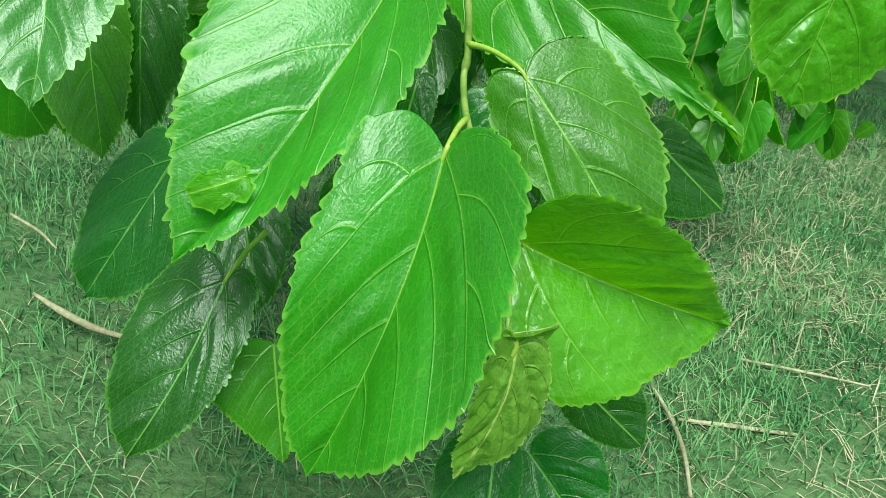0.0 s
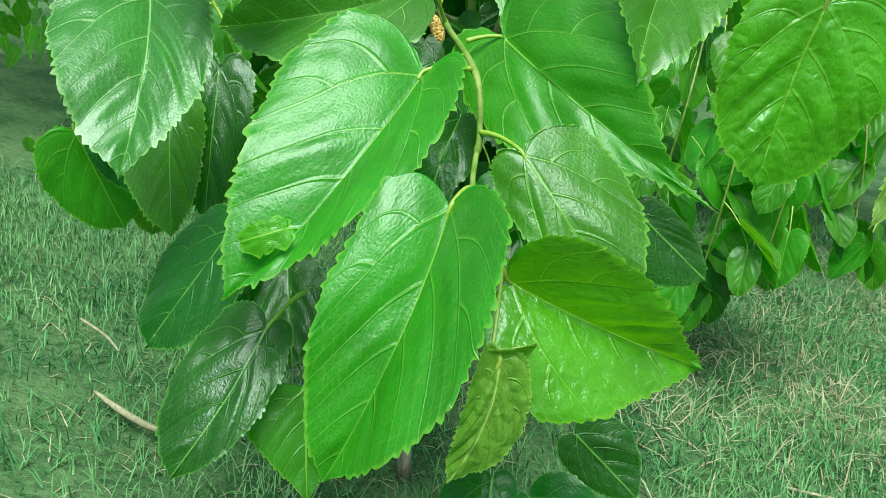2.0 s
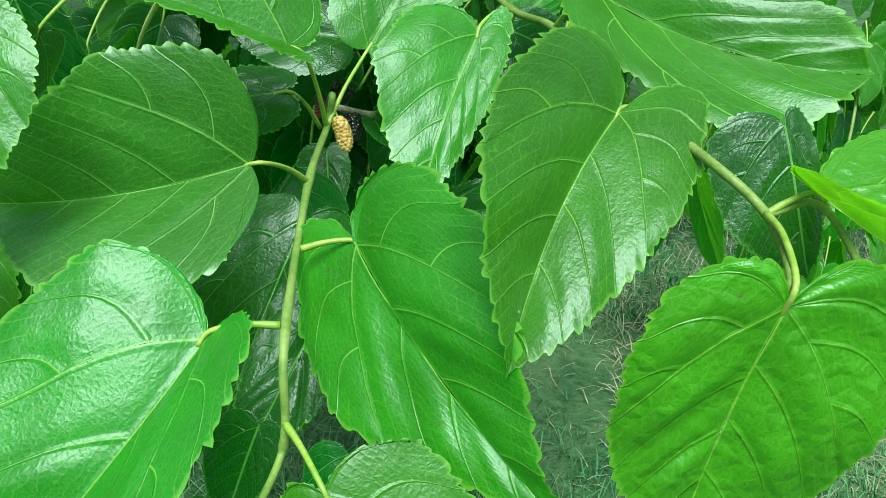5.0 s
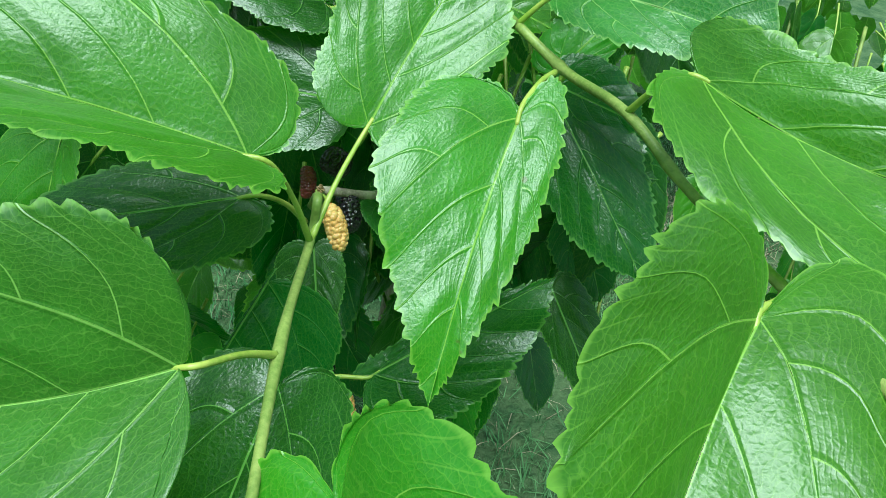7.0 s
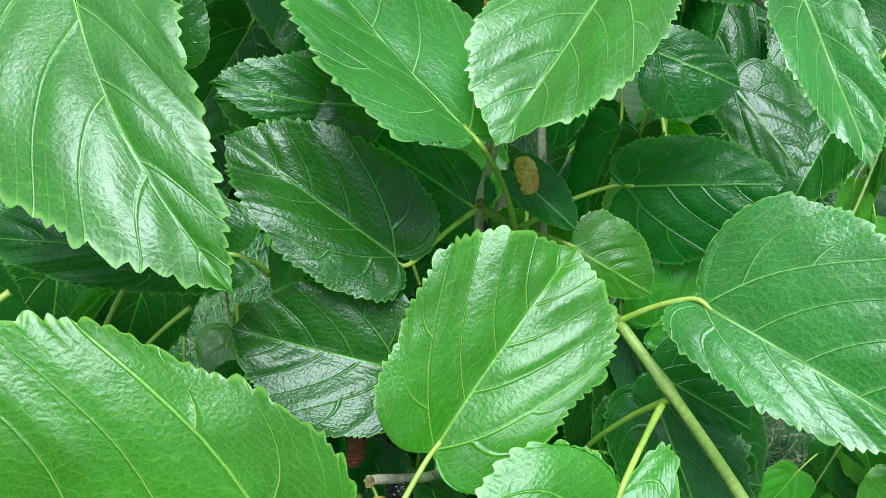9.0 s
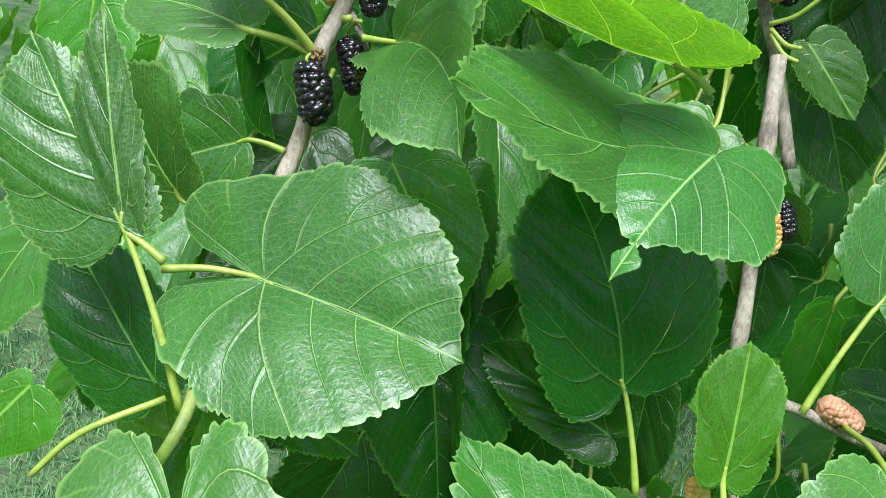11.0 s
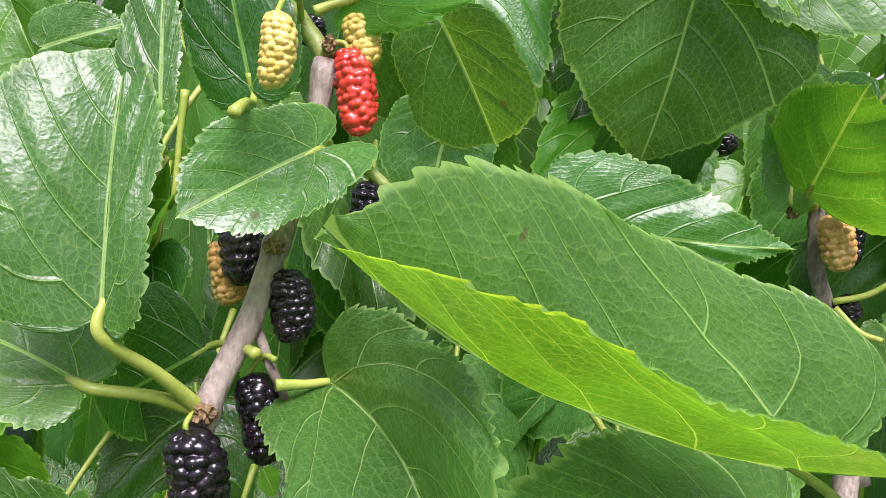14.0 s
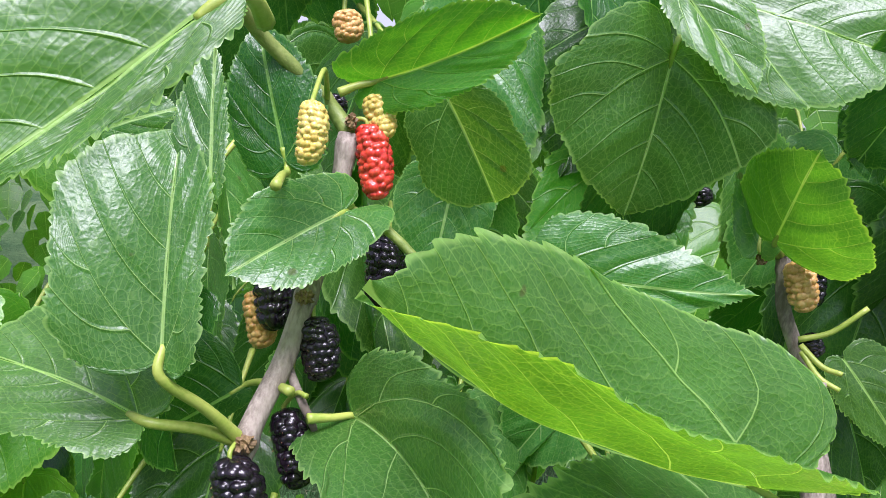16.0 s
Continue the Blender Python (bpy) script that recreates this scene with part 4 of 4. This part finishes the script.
tube("stem", [(-0.0665, 0.9658, 1.0760), (-0.0861, 0.9773, 1.1276), (-0.0986, 0.9809, 1.1527), (-0.1030, 0.9848, 1.1737), (-0.1151, 0.9846, 1.1817), (-0.1219, 1.0102, 1.2087)], [0.0036, 0.0034, 0.0032, 0.003, 0.0024, 0.002], BARK, farwoody, 10, 7, ((0.55, 1.3, 0.02),))
tube("side_twig", [(-0.0936, 0.9629, 1.1425), (-0.0853, 0.9578, 1.1366), (-0.0783, 0.9537, 1.1360)], [0.0013, 0.0012, 0.0011], PETIOLE, farwoody, 8, 5)
tube("side_twig", [(-0.0927, 0.9625, 1.1400), (-0.0857, 0.9569, 1.1323), (-0.0783, 0.9524, 1.1297)], [0.0013, 0.0012, 0.0011], PETIOLE, farwoody, 8, 5)
tube("side_twig", [(-0.0948, 0.9631, 1.1445), (-0.0835, 0.9611, 1.1506), (-0.0729, 0.9603, 1.1629)], [0.0013, 0.0012, 0.0011], PETIOLE, farwoody, 8, 5)
berry(farwoody, (-0.1004, 0.9718, 1.1750), (-0.0931, 0.9686, 1.1552), 0.0067, PALE, seed=149, label="unripe pale orange mulberry", node=(-0.1030, 0.9848, 1.1737))
berry(farwoody, (-0.0917, 0.9889, 1.1758), (-0.0870, 0.9849, 1.1539), 0.0066, RIPE, seed=150, label="ripe black mulberry")
berry(farwoody, (-0.0913, 0.9669, 1.1462), (-0.0850, 0.9661, 1.1381), 0.0048, RIPE, seed=151, label="shrivelled black mulberry")
berry(farwoody, (-0.1396, 1.0144, 1.1945), (-0.1362, 1.0132, 1.1865), 0.0067, RIPE, seed=152, label="ripe black mulberry")
bud(farwoody, (-0.1125, 0.9799, 1.1725), 0.0035, 164)

shade = branch_root("mulberry_branch", (-0.05, 0.70, 0.70), "shaded inner mulberry twig with dark green leaves", "branch")
leaf(shade, (-0.2177, 0.4375, 0.7812), (-0.1925, 0.3368, 0.6912), (0.0382, 0.0541), -16, 12, sag=0.042, wave=0.03, pucker=0.012, node=(-0.2386, 0.4392, 0.7708), cordate=(1.86, 1.75), taper=0.11, curl=-0.035, mat=LEAF_MATT)
leaf(shade, (-0.1655, 0.4268, 0.8599), (-0.1449, 0.3868, 0.7818), (0.0399, 0.0383), -20, 9, sag=0.041, node=(-0.1713, 0.4342, 0.8751), cordate=(1.3, 1.3), taper=0.36, curl=-0.012)
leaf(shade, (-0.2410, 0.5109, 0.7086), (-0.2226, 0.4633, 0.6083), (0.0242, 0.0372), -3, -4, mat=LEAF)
leaf(shade, (-0.2109, 0.5324, 0.7243), (-0.2037, 0.4797, 0.6157), (0.0284, 0.0215), -4, -5, mat=LEAF_DARK_SHADED)
leaf(shade, (-0.1496, 0.3939, 0.6476), (-0.1943, 0.3594, 0.5737), (0.0311, 0.0311), 13, -3, cordate=(1.3, 1.3), taper=-0.3, curl=-0.012, sag=0.019, mat=LEAF_DARK_SHADED)
leaf(shade, (-0.1057, 0.3310, 0.6136), (-0.1389, 0.2705, 0.5487), (0.0207, 0.0354), 7, -3, sag=0.048, node=(-0.0925, 0.3633, 0.6258), cordate=(1.24, 1.27), taper=-0.2, curl=-0.047, mat=LEAF_DARK_SHADED)
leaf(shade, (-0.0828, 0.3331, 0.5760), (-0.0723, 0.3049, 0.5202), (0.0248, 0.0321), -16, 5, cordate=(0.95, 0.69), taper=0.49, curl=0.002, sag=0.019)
leaf(shade, (0.0321, 0.2686, 0.5799), (0.0306, 0.2379, 0.5403), (0.0144, 0.0253), -3, -12, mat=LEAF_DARK_SHADED)
leaf(shade, (0.0539, 0.2999, 0.5489), (0.0896, 0.2750, 0.5146), (0.0290, 0.0162), -6, 13, mat=LEAF_DARK_SHADED)
leaf(shade, (0.0973, 0.3787, 0.6930), (0.1401, 0.3717, 0.6597), (0.0152, 0.0269), 8, -3, mat=LEAF_DARK_SHADED)
leaf(shade, (0.1015, 0.3669, 0.6607), (0.1260, 0.3465, 0.6268), (0.0075, 0.0262), -20, -15, mat=LEAF_DARK_SHADED)
leaf(shade, (0.0764, 0.3262, 0.5756), (0.1137, 0.3154, 0.5472), (0.0229, 0.0167), 6, -2, mat=LEAF_DARK_SHADED)
leaf(shade, (-0.0217, 0.4070, 0.7012), (-0.0294, 0.3858, 0.6646), (0.0126, 0.0207), -1, -3, mat=LEAF_DARK_SHADED)
leaf(shade, (0.0203, 0.4047, 0.6971), (0.0180, 0.3867, 0.6661), (0.0185, 0.0180), -0, -2, mat=LEAF_DARK_SHADED)
leaf(shade, (-0.0280, 0.6269, 0.6903), (0.0591, 0.6655, 0.7455), (0.0089, 0.0370), -1, -2, mat=LEAF_DARK_SHADED, node=(-0.0592, 0.6194, 0.6858))
leaf(shade, (-0.0834, 0.5939, 0.7993), (-0.1876, 0.5613, 0.7781), (0.0284, 0.0252), 12, -5, mat=LEAF_DARK_SHADED, node=(-0.0742, 0.6486, 0.7634))
leaf(shade, (-0.0833, 0.6191, 0.7412), (-0.1101, 0.5815, 0.6849), (0.0524, 0.0013), -12, -20, mat=LEAF_DARK_SHADED)
leaf(shade, (-0.0692, 0.6488, 0.7473), (-0.0590, 0.6272, 0.7062), (0.0151, 0.0211), -8, -2, mat=LEAF_DARK_SHADED)
leaf(shade, (-0.0448, 0.6851, 0.7614), (-0.0242, 0.6592, 0.7500), (0.0174, 0.0128), -7, 41, mat=LEAF_DARK_SHADED)
leaf(shade, (-0.2114, 0.8698, 1.0620), (-0.1971, 0.8413, 0.9855), (0.0157, 0.0169), -13, -5, mat=LEAF_DARK_SHADED)
leaf(shade, (-0.1226, 0.8534, 0.9625), (-0.1888, 0.8562, 0.9883), (0.0183, 0.0208), -9, 9, mat=LEAF_DARK_SHADED)
leaf(shade, (-0.1280, 0.7577, 0.9181), (-0.2001, 0.7438, 0.9090), (0.0254, 0.0261), -6, -3, mat=LEAF_DARK_SHADED)
leaf(shade, (-0.2046, 0.7389, 0.8185), (-0.2218, 0.7579, 0.8677), (0.0091, 0.0153), 9, -4, mat=LEAF_DARK_SHADED)
leaf(shade, (-0.2177, 0.7329, 0.9285), (-0.2167, 0.7476, 0.9621), (0.0104, 0.0166), 16, -3, mat=LEAF_DARK_SHADED)
leaf(shade, (-0.0180, 0.4741, 0.7172), (-0.0361, 0.4211, 0.6657), (0.022, 0.022), -5, 8, mat=LEAF_DARK_SHADED)
leaf(shade, (0.0274, 0.4714, 0.7125), (0.0567, 0.4257, 0.6737), (0.022, 0.022), 8, 6, mat=LEAF_DARK_SHADED)
leaf(shade, (0.0227, 0.4170, 0.6785), (0.0444, 0.3731, 0.6428), (0.018, 0.018), 5, 10, mat=LEAF_DARK_SHADED)
leaf(shade, (-0.1167, 0.4069, 0.6213), (-0.0974, 0.3572, 0.5754), (0.024, 0.024), 0, 5, mat=LEAF_DARK_SHADED)
leaf(shade, (-0.1543, 0.4263, 0.6149), (-0.1530, 0.3774, 0.5703), (0.026, 0.026), 6, 8, mat=LEAF_DARK_SHADED)
leaf(shade, (0.0692, 0.4195, 0.6430), (0.0675, 0.3795, 0.6139), (0.018, 0.018), 0, 6, mat=LEAF_DARK_SHADED)
leaf(shade, (-0.0508, 0.4225, 0.6282), (-0.0490, 0.3742, 0.5848), (0.024, 0.024), -4, 6, mat=LEAF_DARK_SHADED)
berry(shade, (-0.0656, 0.6500, 0.6813), (-0.0605, 0.6404, 0.6628), 0.0063, RIPE, seed=99, label="ripe black mulberry")
berry(shade, (-0.0533, 0.6423, 0.6636), (-0.0448, 0.6335, 0.6454), 0.0069, PALE, seed=100, label="unripe pale mulberry")
berry(shade, (-0.1043, 0.6403, 0.6573), (-0.1049, 0.6282, 0.6363), 0.0082, RIPE, seed=101, label="ripe black mulberry")
tube("stem", [(-0.1223, 0.6369, 0.6168), (-0.1045, 0.6557, 0.6434), (-0.1029, 0.6734, 0.6737), (-0.1004, 0.6982, 0.6957)], [0.0028, 0.0026, 0.0024, 0.0022], BARK, shade, 10, 7, ())

tagged(tube("dry_twig", [(-0.6356, 1.0303, 0.0836), (-0.5771, 0.9987, 0.0777), (-0.5192, 0.9746, 0.0719), (-0.4593, 0.9637, 0.0659)], [0.003, 0.006, 0.006, 0.004], STRAW, None, 6, 5), "bleached dry twig lying on the grass", "twig")
tagged(tube("dry_twig", [(0.3737, 1.0891, -0.0174), (0.3932, 1.0132, -0.0193), (0.3993, 0.9315, -0.0199), (0.3893, 0.8386, -0.0189)], [0.003, 0.004, 0.004, 0.003], STRAW, None, 6, 5), "thin bleached stalk lying on the grass", "twig")
tagged(tube("dry_twig", [(0.4061, 1.0071, -0.0206), (0.5026, 1.0142, -0.0303), (0.6102, 1.0212, -0.0410)], [0.003, 0.004, 0.003], STRAW, None, 6, 5), "thin dry straw lying on the grass", "twig")
tagged(tube("dry_twig", [(0.5669, 1.2105, -0.0367), (0.6957, 1.2071, -0.0496), (0.8127, 1.2003, -0.0613)], [0.003, 0.003, 0.002], STRAW, None, 6, 5), "thin dry straw lying on the grass", "twig")
tagged(tube("dry_twig", [(-0.7786, 1.2424, 0.0979), (-0.7106, 1.2054, 0.0911), (-0.6618, 1.1636, 0.0862)], [0.003, 0.003, 0.002], STRAW, None, 6, 5), "thin dry straw lying on the grass", "twig")
# ---- inner crown behind the near leaves ----
inner = branch_root("mulberry_branch", (-0.05, 0.85, 0.7), "inner mulberry twigs with shaded dark green leaves")
tube("stem", [(-0.10, 1.00, 0.0), (-0.12, 1.02, 0.4), (-0.08, 0.98, 0.75), (-0.16, 1.0, 1.05), (-0.22, 1.05, 1.4)], [0.012, 0.010, 0.008, 0.006, 0.004], BARK, inner, 10)
tube("stem", [(-0.11, 1.01, 0.35), (-0.05, 0.85, 0.62), (0.0, 0.76, 0.80)], [0.006, 0.004, 0.003], BARK, inner, 8)
fill(inner, (-0.36, 0.86, 0.80), (0.14, 1.00, 1.02), 46, 1)
fill(inner, (-0.30, 0.80, 0.50), (0.06, 0.94, 0.82), 34, 2)
fill(inner, (-0.50, 0.92, 0.95), (0.16, 1.20, 1.30), 60, 3)
fill(inner, (-0.50, 1.00, 1.25), (0.20, 1.30, 1.50), 36, 4)
fill(inner, (-0.38, 0.60, 0.60), (-0.20, 0.80, 0.82), 22, 5)
fill(inner, (-0.55, 0.92, 0.68), (0.16, 1.25, 1.00), 80, 6)
fill(inner, (-0.60, 1.05, 0.95), (0.25, 1.45, 1.35), 60, 7)
fill(inner, (-0.16, 0.76, 0.60), (0.10, 0.90, 0.80), 36, 11, mat=LEAF_DARK_SHADED)
fill(inner, (-0.42, 0.98, 0.98), (-0.04, 1.10, 1.28), 26, 12, mat=LEAF_MATT)

fill(inner, (-0.4795, 0.8874, 0.8532), (-0.3354, 0.9952, 1.0170), 7, 21, (0.07, 0.10), LEAF_SHEEN, 25, 15)
fill(inner, (-0.4795, 0.8874, 0.8532), (-0.3354, 0.9952, 1.0170), 7, 22, (0.07, 0.10), LEAF_YOUNG, 50, 15)

# ---- shrubs further back ----
low = branch_root("mulberry_branch", (0.62, 1.70, 0.75), "low hanging mulberry shoots over dry grass")
for k in range(5):
    rnd = random.Random(40 + k)
    top = Vector((0.40 + 0.07 * k + rnd.uniform(-0.03, 0.03), 1.72 + rnd.uniform(-0.15, 0.15), 0.72))
    end = top + Vector((rnd.uniform(-0.08, 0.08), -0.12, -0.42 - rnd.uniform(0, 0.16)))
    mid = (top + end) / 2 + Vector((0, -0.06, 0.04))
    tube("stem", [top, mid, end], [0.003, 0.0025, 0.0015], STEM_GREEN, low, 6)
    for j in range(8):
        p = top.lerp(end, (j + 0.5) / 8)
        fill(low, p - Vector((0.06, 0.04, 0.02)), p + Vector((0.06, 0.02, 0.03)), 2, 100 * k + j, (0.08, 0.125), LEAF if rnd.random() < 0.75 else LEAF_DARK_SHADED)
foliage_stuff("far_foliage", [((-0.9, 2.3, 1.1), (0.5, 0.25, 0.45), 900, 0.08), ((0.1, 2.5, 1.2), (0.5, 0.25, 0.45), 1000, 0.08), ((1.0, 2.6, 1.1), (0.45, 0.3, 0.4), 900, 0.08),
              ((-1.9, 2.6, 1.2), (0.5, 0.3, 0.5), 700, 0.09), ((2.0, 3.0, 1.1), (0.5, 0.3, 0.5), 600, 0.09), ((0.0, 2.6, 1.9), (1.2, 0.3, 0.4), 2600, 0.09), ((0.0, 2.9, 2.5), (1.3, 0.3, 0.35), 2200, 0.1)],
              5, LEAF, "dense green foliage of shrubs further back")


# Added out of view: blocks low sky so leaves reflect less white.
foliage_stuff("hedge", [((x, -3.2, z), (0.45, 0.3, 0.45), 300, 0.14) for z in (0.7, 1.6) for x in (-3.6, -2.4, -1.2, 0.0, 1.2, 2.4, 3.6)] +
              [((x, y, 0.95), (0.3, 0.5, 0.5), 350, 0.13) for x in (-4.2, 4.4) for y in (-2.0, -0.8, 0.4, 1.6)], 9, LEAF_DARK_SHADED, "unseen foliage added around the lawn to dim reflections")


# ---- grass ----
def build_grass(name, count, seed, mat, length, width, box, label, lie=0.5):
    rnd = np.random.RandomState(seed)
    verts, faces = [], []
    for _ in range(count):
        x, y = rnd.uniform(box[0], box[1]), rnd.uniform(box[2], box[3])
        if noise.noise(Vector((x * 2.2, y * 2.2, seed))) < rnd.uniform(-0.6, 0.25):
            continue
        z = ground_height(x, y - 1.5)
        a = rnd.uniform(0, 6.283)
        g = length * rnd.uniform(0.4, 1.3)
        tilt = min(1.45, abs(rnd.normal(lie, 0.35)))
        d = np.array((math.cos(a) * math.sin(tilt), math.sin(a) * math.sin(tilt), math.cos(tilt)))
        s = np.array((-math.sin(a), math.cos(a), 0)) * width * rnd.uniform(0.6, 1.3)
        p = np.array((x, y, z))
        q = p + d * g * 0.55
        e = p + d * g + np.array((0, 0, -g * 0.22))
        k = len(verts)
        verts += [p - s, p + s, q - s * 0.8, q + s * 0.8, e]
        faces += [(k, k + 1, k + 3, k + 2), (k + 2, k + 3, k + 4)]
    tagged(mesh_object(name, verts, faces, mat), label, "grass", kind="stuff")


build_grass("grass", 120000, 3, GRASS, 0.055, 0.0011, (-1.6, 2.2, 0.2, 3.4), "short green lawn grass, uneven and partly dry", 0.6)
build_grass("dry_grass", 9000, 8, STRAW, 0.06, 0.0009, (-1.6, 2.2, 0.2, 3.4), "dry straw lying among the grass", 1.2)
build_grass("dry_grass", 9000, 12, STRAW, 0.085, 0.0012, (0.25, 2.2, 0.9, 2.8), "bleached dry straw matted in the lawn", 1.3)
